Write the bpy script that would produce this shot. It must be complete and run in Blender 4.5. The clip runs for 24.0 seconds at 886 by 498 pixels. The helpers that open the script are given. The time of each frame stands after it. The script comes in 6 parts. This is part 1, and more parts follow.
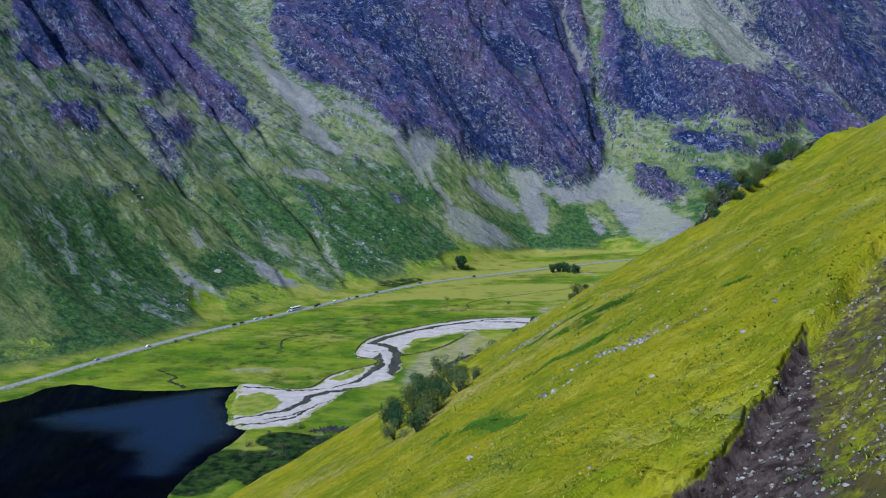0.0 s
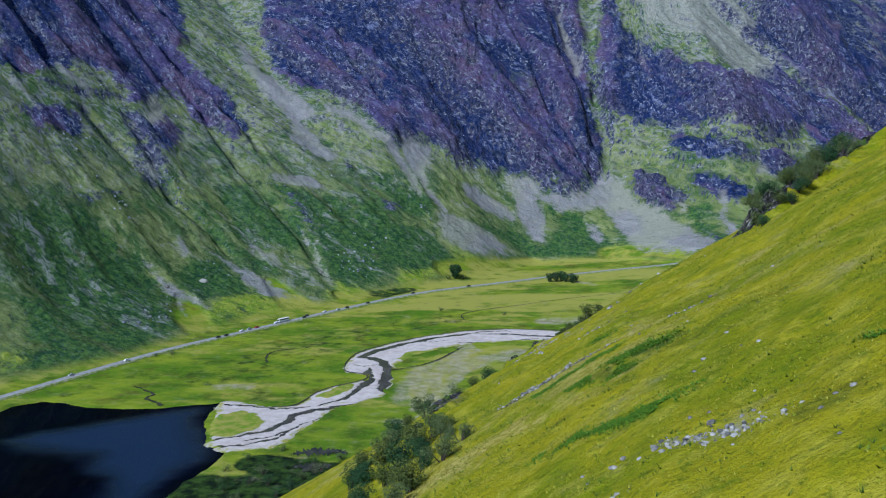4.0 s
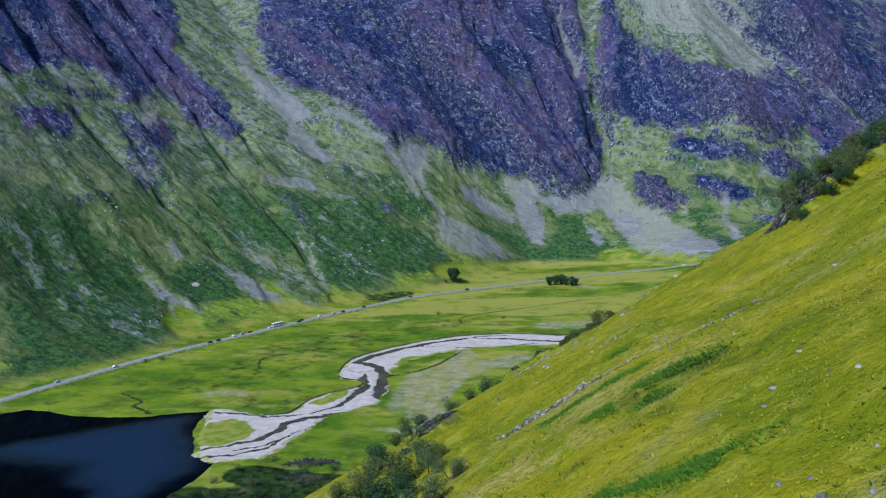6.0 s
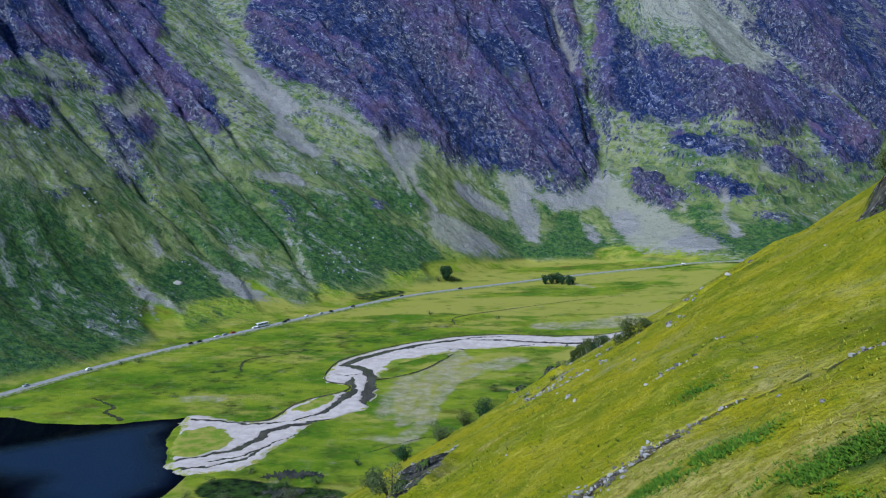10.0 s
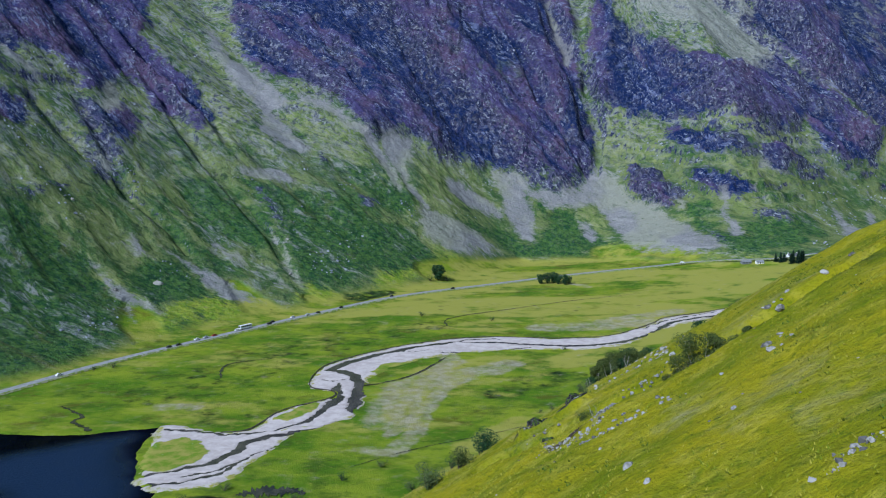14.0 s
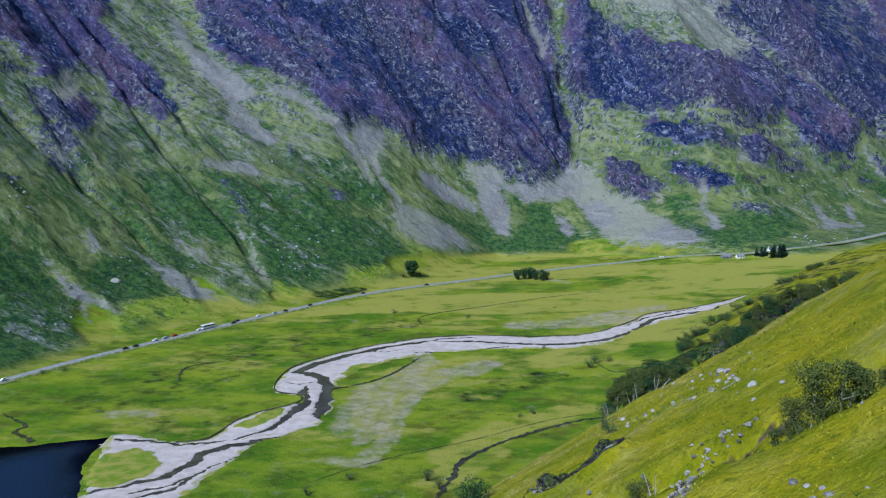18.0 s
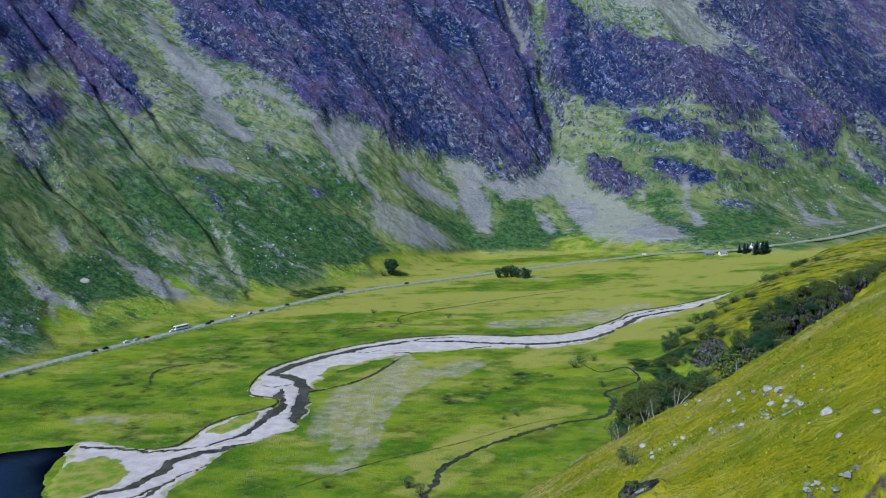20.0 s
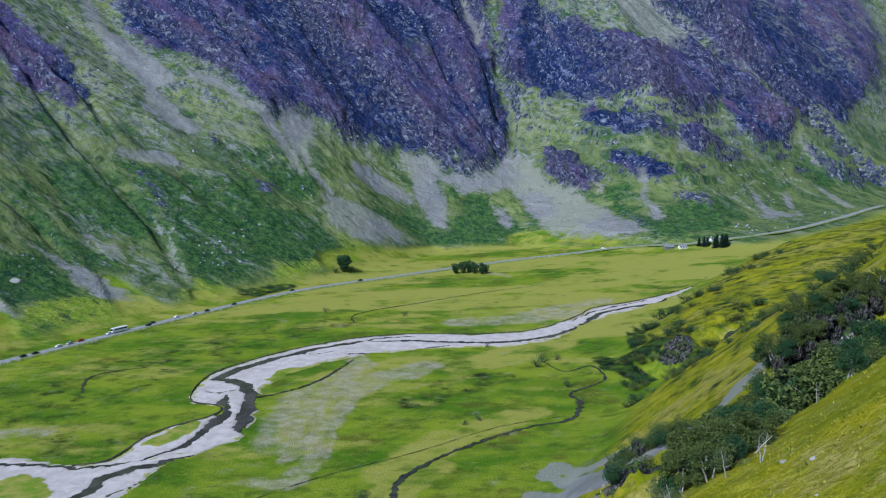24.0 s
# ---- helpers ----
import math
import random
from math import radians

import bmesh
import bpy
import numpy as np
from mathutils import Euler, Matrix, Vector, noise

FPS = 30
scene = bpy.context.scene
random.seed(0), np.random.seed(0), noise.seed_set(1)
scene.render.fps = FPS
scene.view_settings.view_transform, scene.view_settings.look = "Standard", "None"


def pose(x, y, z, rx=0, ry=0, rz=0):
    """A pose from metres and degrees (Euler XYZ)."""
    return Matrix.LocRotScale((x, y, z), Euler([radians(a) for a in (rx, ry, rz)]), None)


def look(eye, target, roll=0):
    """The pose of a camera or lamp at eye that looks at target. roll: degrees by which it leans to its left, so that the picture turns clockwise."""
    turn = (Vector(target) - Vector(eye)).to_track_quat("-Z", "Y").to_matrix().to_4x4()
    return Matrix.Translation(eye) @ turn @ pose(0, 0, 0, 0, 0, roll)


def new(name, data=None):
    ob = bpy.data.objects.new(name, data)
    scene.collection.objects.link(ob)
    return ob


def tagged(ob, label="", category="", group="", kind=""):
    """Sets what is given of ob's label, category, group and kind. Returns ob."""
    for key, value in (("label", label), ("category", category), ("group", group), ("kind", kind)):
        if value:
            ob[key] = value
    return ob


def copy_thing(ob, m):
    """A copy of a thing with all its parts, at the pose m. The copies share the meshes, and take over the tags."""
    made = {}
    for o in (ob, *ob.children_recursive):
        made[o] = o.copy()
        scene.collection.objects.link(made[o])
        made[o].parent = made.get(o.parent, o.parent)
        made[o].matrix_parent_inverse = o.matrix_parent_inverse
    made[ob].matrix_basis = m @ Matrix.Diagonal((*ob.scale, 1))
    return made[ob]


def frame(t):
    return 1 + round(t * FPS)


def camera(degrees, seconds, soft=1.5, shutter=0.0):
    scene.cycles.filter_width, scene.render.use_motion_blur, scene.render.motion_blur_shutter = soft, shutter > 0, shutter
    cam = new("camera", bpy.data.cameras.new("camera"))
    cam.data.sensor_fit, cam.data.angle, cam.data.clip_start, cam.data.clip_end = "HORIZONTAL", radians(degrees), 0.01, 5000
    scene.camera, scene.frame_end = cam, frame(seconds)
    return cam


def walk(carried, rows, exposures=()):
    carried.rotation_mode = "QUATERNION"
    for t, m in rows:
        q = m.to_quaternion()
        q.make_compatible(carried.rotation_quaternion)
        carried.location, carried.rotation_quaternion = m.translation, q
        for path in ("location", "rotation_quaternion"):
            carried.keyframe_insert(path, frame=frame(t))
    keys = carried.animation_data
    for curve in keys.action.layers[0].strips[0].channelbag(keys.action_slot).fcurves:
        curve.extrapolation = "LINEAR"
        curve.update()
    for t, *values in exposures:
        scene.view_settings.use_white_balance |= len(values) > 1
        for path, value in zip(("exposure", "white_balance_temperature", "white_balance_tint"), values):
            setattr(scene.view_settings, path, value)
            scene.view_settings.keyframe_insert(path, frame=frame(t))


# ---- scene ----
cam = camera(54.0, 24.0, soft=1.15)
PATH = [
    (0, (0.00, 0.00, 156.00), (-0.00, 99.19, 143.30), -0.16),
    (0.5, (0.15, 3.41, 155.84), (0.23, 102.61, 143.25), -0.22),
    (1, (0.31, 6.84, 155.66), (0.42, 106.06, 143.18), -0.28),
    (1.5, (0.49, 10.31, 155.45), (0.68, 109.55, 143.10), -0.20),
    (2, (0.68, 13.85, 155.19), (0.91, 113.10, 142.91), -0.19),
    (2.5, (0.89, 17.48, 154.86), (1.19, 116.75, 142.74), -0.14),
    (4.5, (2.02, 33.05, 152.78), (2.58, 132.36, 141.05), -0.16),
    (5, (2.32, 37.07, 152.14), (2.91, 136.39, 140.54), -0.18),
    (5.5, (2.59, 41.06, 151.49), (3.21, 140.39, 139.98), -0.18),
    (6, (2.82, 44.97, 150.86), (3.48, 144.31, 139.43), -0.20),
    (6.5, (2.99, 48.78, 150.27), (3.73, 148.13, 138.89), -0.13),
    (7, (3.12, 52.51, 149.71), (3.97, 151.85, 138.28), -0.15),
    (7.5, (3.22, 56.18, 149.16), (4.17, 155.51, 137.67), -0.07),
    (8, (3.30, 59.82, 148.63), (4.36, 159.16, 137.18), -0.06),
    (8.5, (3.38, 63.46, 148.10), (4.56, 162.79, 136.63), -0.05),
    (9, (3.45, 67.12, 147.55), (4.72, 166.46, 136.10), 0.02),
    (9.5, (3.55, 70.84, 146.98), (4.88, 170.16, 135.48), -0.00),
    (10, (3.65, 74.59, 146.39), (5.11, 173.90, 134.79), -0.03),
    (10.5, (3.77, 78.37, 145.79), (5.31, 177.67, 134.08), 0.01),
    (12.5, (4.22, 93.50, 143.47), (6.16, 192.79, 131.75), -0.01),
    (13, (4.31, 97.23, 142.92), (6.36, 196.53, 131.24), -0.02),
    (13.5, (4.40, 100.95, 142.39), (6.61, 200.25, 130.75), -0.03),
    (14, (4.48, 104.66, 141.86), (6.82, 203.95, 130.21), -0.04),
    (14.5, (4.56, 108.35, 141.33), (7.08, 207.64, 129.68), -0.05),
    (15, (4.64, 112.04, 140.79), (7.28, 211.32, 129.15), -0.04),
    (15.5, (4.72, 115.72, 140.24), (7.53, 215.00, 128.58), -0.06),
    (16, (4.81, 119.41, 139.68), (8.15, 218.66, 127.93), -0.03),
    (16.5, (4.90, 123.09, 139.12), (8.72, 222.31, 127.26), -0.01),
    (17, (5.01, 126.77, 138.55), (9.33, 225.96, 126.60), -0.00),
    (17.5, (5.12, 130.45, 137.97), (9.94, 229.60, 125.94), -0.00),
    (18, (5.26, 134.12, 137.39), (10.65, 233.24, 125.28), -0.01),
    (18.5, (5.41, 137.79, 136.81), (11.33, 236.87, 124.61), -0.04),
    (20.5, (6.15, 152.27, 134.48), (14.49, 251.16, 122.18), -0.07),
    (21, (6.34, 155.78, 133.90), (15.35, 254.61, 121.57), -0.08),
    (21.5, (6.52, 159.24, 133.34), (16.17, 258.00, 120.93), -0.08),
    (22, (6.70, 162.65, 132.77), (17.00, 261.33, 120.30), -0.05),
    (22.5, (6.88, 166.01, 132.21), (17.81, 264.62, 119.68), -0.06),
    (23, (7.05, 169.35, 131.66), (18.62, 267.87, 119.06), -0.10),
    (23.5, (7.22, 172.66, 131.10), (19.46, 271.10, 118.44), -0.11),
    (24, (7.39, 175.97, 130.55), (20.30, 274.32, 117.85), -0.11),
]
walk(cam, [(t, look(e, g, r)) for t, e, g, r in PATH])

# ---- light ----
SUN_ELEVATION, SUN_TURN = 42.0, 225.0
world = bpy.data.worlds.new("sky")
world.use_nodes = True
scene.world = world
sky = world.node_tree.nodes.new("ShaderNodeTexSky")
sky.sky_type, sky.sun_disc = "NISHITA", False
sky.sun_elevation, sky.sun_rotation = radians(SUN_ELEVATION), radians(SUN_TURN)
sky.air_density, sky.dust_density, sky.ozone_density = 1.2, 0.6, 2.0
backing = world.node_tree.nodes["Background"]
backing.inputs["Strength"].default_value = 0.1
world.node_tree.links.new(sky.outputs["Color"], backing.inputs["Color"])
sun = new("sun", bpy.data.lights.new("sun", "SUN"))
sun.data.energy, sun.data.angle, sun.data.color = 4.8, radians(0.6), (1.0, 0.95, 0.86)
sun_way = Vector((math.sin(radians(SUN_TURN)) * math.cos(radians(SUN_ELEVATION)), math.cos(radians(SUN_TURN)) * math.cos(radians(SUN_ELEVATION)),
                  math.sin(radians(SUN_ELEVATION))))
sun.matrix_world = look(sun_way * 300 + Vector((0, 400, 0)), (0, 400, 0))
scene.view_settings.exposure = 0.05
scene.view_settings.use_white_balance = True
scene.view_settings.white_balance_temperature, scene.view_settings.white_balance_tint = 5140, 11


# ---- materials ----
class Nodes:
    """A material under construction."""

    def __init__(self, name, roughness=0.9, metallic=0.0, specular=0.06):
        self.m = bpy.data.materials.new(name)
        self.m.use_nodes = True
        self.t = self.m.node_tree
        self.b = self.t.nodes["Principled BSDF"]
        self.b.inputs["Roughness"].default_value = roughness
        self.b.inputs["Metallic"].default_value = metallic
        self.b.inputs["Specular IOR Level"].default_value = specular
        self.co = self.t.nodes.new("ShaderNodeTexCoord").outputs["Object"]

    def put(self, sock, value):
        if isinstance(value, bpy.types.NodeSocket):
            self.t.links.new(value, sock)
        elif isinstance(value, tuple) and len(value) == 3 and sock.type == "RGBA":
            sock.default_value = (*value, 1)
        else:
            sock.default_value = value
        return self

    def noise(self, size, detail=4, rough=0.55, stretch=None, distort=0.0, co=None):
        n = self.t.nodes.new("ShaderNodeTexNoise")
        n.inputs["Scale"].default_value = 1.0 / size
        n.inputs["Detail"].default_value, n.inputs["Roughness"].default_value, n.inputs["Distortion"].default_value = detail, rough, distort
        co = co or self.co
        if stretch:
            mp = self.t.nodes.new("ShaderNodeMapping")
            self.put(mp.inputs["Vector"], co)
            mp.inputs["Scale"].default_value = stretch[:3]
            mp.inputs["Rotation"].default_value = (0, 0, stretch[3] if len(stretch) > 3 else 0)
            co = mp.outputs[0]
        self.put(n.inputs["Vector"], co)
        return n.outputs["Fac"]

    def cells(self, size, feature="F1", out="Distance"):
        n = self.t.nodes.new("ShaderNodeTexVoronoi")
        n.feature = feature
        n.inputs["Scale"].default_value = 1.0 / size
        self.put(n.inputs["Vector"], self.co)
        return n.outputs[out]

    def ramp(self, fac, lo, hi, a=0.0, b=1.0):
        n = self.t.nodes.new("ShaderNodeMapRange")
        n.interpolation_type = "SMOOTHSTEP"
        self.put(n.inputs["Value"], fac)
        for key, v in (("From Min", lo), ("From Max", hi), ("To Min", a), ("To Max", b)):
            self.put(n.inputs[key], v)
        return n.outputs["Result"]

    def mix(self, fac, a, b, how="MIX"):
        n = self.t.nodes.new("ShaderNodeMix")
        n.data_type, n.blend_type = "RGBA", how
        self.put(n.inputs["Factor"], fac).put(n.inputs[6], a).put(n.inputs[7], b)
        return n.outputs[2]

    def math(self, how, a, b=0.0, c=0.0):
        n = self.t.nodes.new("ShaderNodeMath")
        n.operation = how
        self.put(n.inputs[0], a).put(n.inputs[1], b).put(n.inputs[2], c)
        return n.outputs[0]

    def attr(self, name):
        n = self.t.nodes.new("ShaderNodeAttribute")
        n.attribute_name = name
        sep = self.t.nodes.new("ShaderNodeSeparateColor")
        self.put(sep.inputs[0], n.outputs["Color"])
        return sep.outputs[0], sep.outputs[1], sep.outputs[2]

    def island(self):
        return self.t.nodes.new("ShaderNodeNewGeometry").outputs["Random Per Island"]

    def chance(self):
        return self.t.nodes.new("ShaderNodeObjectInfo").outputs["Random"]

    def steep(self):
        g = self.t.nodes.new("ShaderNodeNewGeometry")
        sep = self.t.nodes.new("ShaderNodeSeparateXYZ")
        self.put(sep.inputs[0], g.outputs["Normal"])
        return sep.outputs["Z"]

    def bump(self, height, strength=0.5, distance=0.1):
        n = self.t.nodes.new("ShaderNodeBump")
        n.inputs["Strength"].default_value, n.inputs["Distance"].default_value = strength, distance
        self.put(n.inputs["Height"], height)
        self.put(self.b.inputs["Normal"], n.outputs[0])
        return self

    def done(self, colour):
        self.put(self.b.inputs["Base Color"], colour)
        return self.m


def ground_material():
    n = Nodes("ground")
    heather, scree, bracken = n.attr("cover_a")
    hill, gravel, dry = n.attr("cover_b")
    earth, steep_rock, lush = n.attr("cover_c")
    mountain, pale_top, crest = n.attr("cover_d")
    big, mid, small, fine = n.noise(90, 5), n.noise(22, 5), n.noise(5, 5), n.noise(1.1, 4)
    # across and down the mountain slope
    fall = n.t.nodes.new("ShaderNodeAttribute")
    fall.attribute_name = "slope_run"
    down = lambda size, long, detail=4, rough=0.55: n.noise(size, detail, rough, (1.0, 1.0 / long, 1.0, 0.0), 0.7, fall.outputs["Vector"])
    broad, streak, vein, hair = down(70, 1.6, 6, 0.62), down(24, 1.35, 7, 0.66), down(10, 1.5, 7, 0.68), down(3.6, 1.25, 6, 0.68)
    # mountain grass: dark and olive bands, stony veins, dark runnels; covers fray into one another down the slope
    fresh, wild, dried = n.attr("cover_e")
    about = lambda f, gain: n.math("MULTIPLY", n.math("SUBTRACT", f, 0.5), gain)
    fray = n.math("ADD", n.math("ADD", about(streak, 2.0), about(vein, 1.5)), about(hair, 1.2))
    green = n.mix(n.ramp(streak, 0.4, 0.6), (0.044, 0.09, 0.024), (0.135, 0.168, 0.052))
    green = n.mix(n.ramp(hair, 0.5, 0.64, 0, 0.55), green, (0.155, 0.185, 0.075))
    height = n.t.nodes.new("ShaderNodeSeparateXYZ")
    n.put(height.inputs[0], n.co)
    lawn = n.mix(n.ramp(vein, 0.4, 0.6), (0.1, 0.145, 0.034), (0.2, 0.228, 0.085))
    lawn = n.mix(n.ramp(height.outputs["Z"], 45, 15), lawn, n.mix(n.ramp(n.noise(8, 6, 0.66), 0.4, 0.6), (0.15, 0.23, 0.012), (0.25, 0.29, 0.03)))
    green = n.mix(n.ramp(n.math("ADD", fresh, n.math("MULTIPLY", fray, 0.75)), 0.3, 0.75, 0, 0.95), green, lawn)
    fern = n.mix(n.ramp(n.noise(6, 7, 0.72), 0.4, 0.62), (0.015, 0.054, 0.017), (0.064, 0.124, 0.026))
    fern = n.mix(n.ramp(streak, 0.56, 0.68, 0, 0.6), fern, (0.075, 0.078, 0.022))
    green = n.mix(n.ramp(n.math("SUBTRACT", bracken, n.math("MULTIPLY", fray, 0.7)), 0.3, 0.75, 0, 0.95), green, fern)
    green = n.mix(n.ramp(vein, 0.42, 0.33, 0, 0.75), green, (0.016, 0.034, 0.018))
    stony = n.math("MULTIPLY", n.ramp(broad, 0.48, 0.6), n.ramp(vein, 0.5, 0.6))
    green = n.mix(n.math("MULTIPLY", stony, n.ramp(hair, 0.36, 0.6, 0.1, 0.8)), green, (0.25, 0.255, 0.25))
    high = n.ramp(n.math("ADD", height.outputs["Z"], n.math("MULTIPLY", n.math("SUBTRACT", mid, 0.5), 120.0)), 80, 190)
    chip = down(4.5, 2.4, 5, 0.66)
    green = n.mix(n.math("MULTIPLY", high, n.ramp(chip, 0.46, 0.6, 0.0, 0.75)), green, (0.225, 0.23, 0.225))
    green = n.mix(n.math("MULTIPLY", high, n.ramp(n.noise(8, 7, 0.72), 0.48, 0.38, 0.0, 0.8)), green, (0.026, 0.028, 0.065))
    # heather: purple brown crests, blue black hollows with shade put into the colour, green runnels, grey rock
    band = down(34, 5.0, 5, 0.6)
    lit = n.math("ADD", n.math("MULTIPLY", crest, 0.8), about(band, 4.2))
    # blue raised throughout to put distance haze into the heather colour
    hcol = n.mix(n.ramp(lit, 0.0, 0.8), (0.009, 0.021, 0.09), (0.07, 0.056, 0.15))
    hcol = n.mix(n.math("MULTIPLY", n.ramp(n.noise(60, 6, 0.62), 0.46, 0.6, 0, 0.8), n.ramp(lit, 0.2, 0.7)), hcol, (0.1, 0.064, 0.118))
    hcol = n.mix(n.math("MULTIPLY", n.ramp(streak, 0.55, 0.66, 0, 0.75), n.ramp(big, 0.46, 0.6, 0.0, 1.0)), hcol, (0.07, 0.092, 0.075))
    bony = n.ramp(n.noise(38, 6, 0.65), 0.44, 0.6, 0.08, 1.0)
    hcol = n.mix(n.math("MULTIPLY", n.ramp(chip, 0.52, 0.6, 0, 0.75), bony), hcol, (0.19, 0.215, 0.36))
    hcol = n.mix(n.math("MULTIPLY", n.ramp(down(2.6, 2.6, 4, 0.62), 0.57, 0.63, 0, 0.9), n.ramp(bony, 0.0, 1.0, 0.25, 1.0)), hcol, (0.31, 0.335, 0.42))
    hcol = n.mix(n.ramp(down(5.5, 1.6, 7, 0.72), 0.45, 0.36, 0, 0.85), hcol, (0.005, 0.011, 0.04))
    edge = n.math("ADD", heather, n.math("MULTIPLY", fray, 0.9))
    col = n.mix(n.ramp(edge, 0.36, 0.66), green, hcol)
    topping = n.mix(n.ramp(hair, 0.4, 0.6), (0.17, 0.175, 0.15), (0.27, 0.275, 0.235))
    col = n.mix(n.ramp(n.math("ADD", pale_top, fray), 0.35, 0.95, 0, 0.88), col, topping)
    # bare rock on ledges and where it is steep, its blue raised for distance haze
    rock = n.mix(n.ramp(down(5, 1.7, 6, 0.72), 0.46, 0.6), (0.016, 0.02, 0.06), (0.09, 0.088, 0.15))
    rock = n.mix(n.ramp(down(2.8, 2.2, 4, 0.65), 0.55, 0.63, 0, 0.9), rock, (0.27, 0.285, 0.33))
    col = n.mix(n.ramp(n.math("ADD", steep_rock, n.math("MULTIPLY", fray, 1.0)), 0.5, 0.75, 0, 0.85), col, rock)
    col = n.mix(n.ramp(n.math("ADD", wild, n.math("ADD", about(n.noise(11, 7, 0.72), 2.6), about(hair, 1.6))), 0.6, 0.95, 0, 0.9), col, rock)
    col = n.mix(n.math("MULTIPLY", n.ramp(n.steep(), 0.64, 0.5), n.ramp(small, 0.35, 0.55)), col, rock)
    crag = n.mix(n.ramp(n.noise(1.6, 6, 0.7, (1, 1, 0.35)), 0.42, 0.64), (0.01, 0.01, 0.01), (0.085, 0.082, 0.076))
    crag = n.mix(n.ramp(n.noise(0.9, 5, 0.7, (1.2, 1.2, 0.3)), 0.57, 0.65, 0, 0.9), crag, (0.36, 0.35, 0.33))
    crag = n.mix(n.ramp(n.noise(2.4, 5, 0.65), 0.56, 0.64, 0, 0.85), crag, (0.05, 0.09, 0.012))
    # glen floor and the hill in front
    flat = (0.8, 1.1, 1.0, 0.5)
    floor = n.mix(n.ramp(n.noise(38, 6, 0.62, flat), 0.38, 0.62), (0.07, 0.14, 0.005), (0.185, 0.235, 0.012))
    floor = n.mix(n.ramp(n.noise(17, 7, 0.7, flat), 0.48, 0.64, 0, 0.7), floor, (0.042, 0.08, 0.008))
    floor = n.mix(n.ramp(n.noise(26, 6, 0.66, flat), 0.54, 0.66, 0, 0.7), floor, (0.085, 0.08, 0.012))
    floor = n.mix(n.ramp(n.math("ADD", dry, n.math("MULTIPLY", n.math("SUBTRACT", n.noise(16, 6, 0.65, flat), 0.5), 2.0)), 0.3, 0.85), floor, (0.265, 0.262, 0.045))
    floor = n.mix(n.ramp(n.noise(4, 6, 0.7, flat), 0.53, 0.66, 0, 0.4), floor, (0.23, 0.24, 0.035))
    slope = n.mix(n.ramp(n.noise(9, 6, 0.6), 0.36, 0.64), (0.155, 0.18, 0.0015), (0.275, 0.25, 0.003))
    slope = n.mix(n.ramp(n.noise(2.8, 5, 0.62), 0.47, 0.68, 0, 0.6), slope, (0.34, 0.315, 0.03))
    slope = n.mix(n.ramp(n.noise(1.7, 5, 0.66), 0.54, 0.7, 0, 0.55), slope, (0.07, 0.12, 0.003))
    slope = n.mix(n.ramp(n.noise(0.4, 4, 0.65), 0.5, 0.7, 0, 0.45), slope, (0.075, 0.105, 0.004))
    slope = n.mix(n.ramp(n.noise(1.0, 4, 0.7), 0.56, 0.68, 0, 0.6), slope, (0.055, 0.09, 0.004))
    straw = n.mix(n.ramp(n.noise(0.7, 5, 0.7), 0.38, 0.62), (0.2, 0.175, 0.024), (0.38, 0.325, 0.09))
    slope = n.mix(n.ramp(n.math("ADD", dried, about(n.noise(6, 7, 0.72), 2.6)), 0.45, 0.95, 0, 0.85), slope, straw)
    slope = n.mix(n.math("MULTIPLY", dry, n.ramp(n.noise(0.9, 6, 0.75), 0.4, 0.56, 0.15, 1.0)), slope, (0.06, 0.048, 0.02))
    low = n.mix(hill, floor, slope)
    low = n.mix(n.ramp(n.math("ADD", lush, n.math("MULTIPLY", n.math("SUBTRACT", n.noise(13, 6, 0.66), 0.5), 3.0)), 0.25, 1.0), low, n.mix(n.ramp(n.noise(7, 7, 0.72), 0.4, 0.6), (0.005, 0.011, 0.005), (0.034, 0.066, 0.011)))
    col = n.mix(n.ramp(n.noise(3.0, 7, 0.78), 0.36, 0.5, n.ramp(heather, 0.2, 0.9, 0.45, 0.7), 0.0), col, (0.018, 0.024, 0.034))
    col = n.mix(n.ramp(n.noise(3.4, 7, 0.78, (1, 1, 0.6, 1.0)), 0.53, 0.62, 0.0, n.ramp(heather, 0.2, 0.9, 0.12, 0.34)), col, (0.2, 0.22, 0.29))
    low = n.mix(n.math("MULTIPLY", n.math("MULTIPLY", hill, n.ramp(n.steep(), 0.6, 0.46)), n.ramp(n.noise(3, 5, 0.65), 0.42, 0.56)), low, crag)
    low = n.mix(n.ramp(n.math("ADD", steep_rock, n.math("MULTIPLY", n.math("SUBTRACT", n.noise(2.5, 5, 0.65), 0.5), 1.6)), 0.42, 0.62), low, crag)
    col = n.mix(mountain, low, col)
    # loose stone
    stone = n.mix(n.ramp(n.noise(1.8, 5, 0.7), 0.36, 0.64), (0.16, 0.158, 0.162), (0.235, 0.23, 0.235))
    stone = n.mix(n.ramp(streak, 0.44, 0.62, 0, 0.6), stone, (0.15, 0.152, 0.15))
    stone = n.mix(n.ramp(vein, 0.5, 0.64, 0, 0.5), stone, (0.29, 0.285, 0.275))
    stone = n.mix(n.ramp(big, 0.46, 0.58, 0, 0.6), stone, (0.235, 0.245, 0.17))
    stone = n.mix(n.ramp(down(7, 2.5, 6, 0.7), 0.6, 0.68, 0, 0.5), stone, (0.07, 0.085, 0.06))
    ragged = n.math("ADD", about(vein, 1.0), n.math("ADD", about(n.noise(9, 8, 0.74), 1.2), about(hair, 0.8)))
    col = n.mix(n.ramp(n.math("ADD", scree, ragged), 0.3, 0.72, 0, 0.95), col, stone)
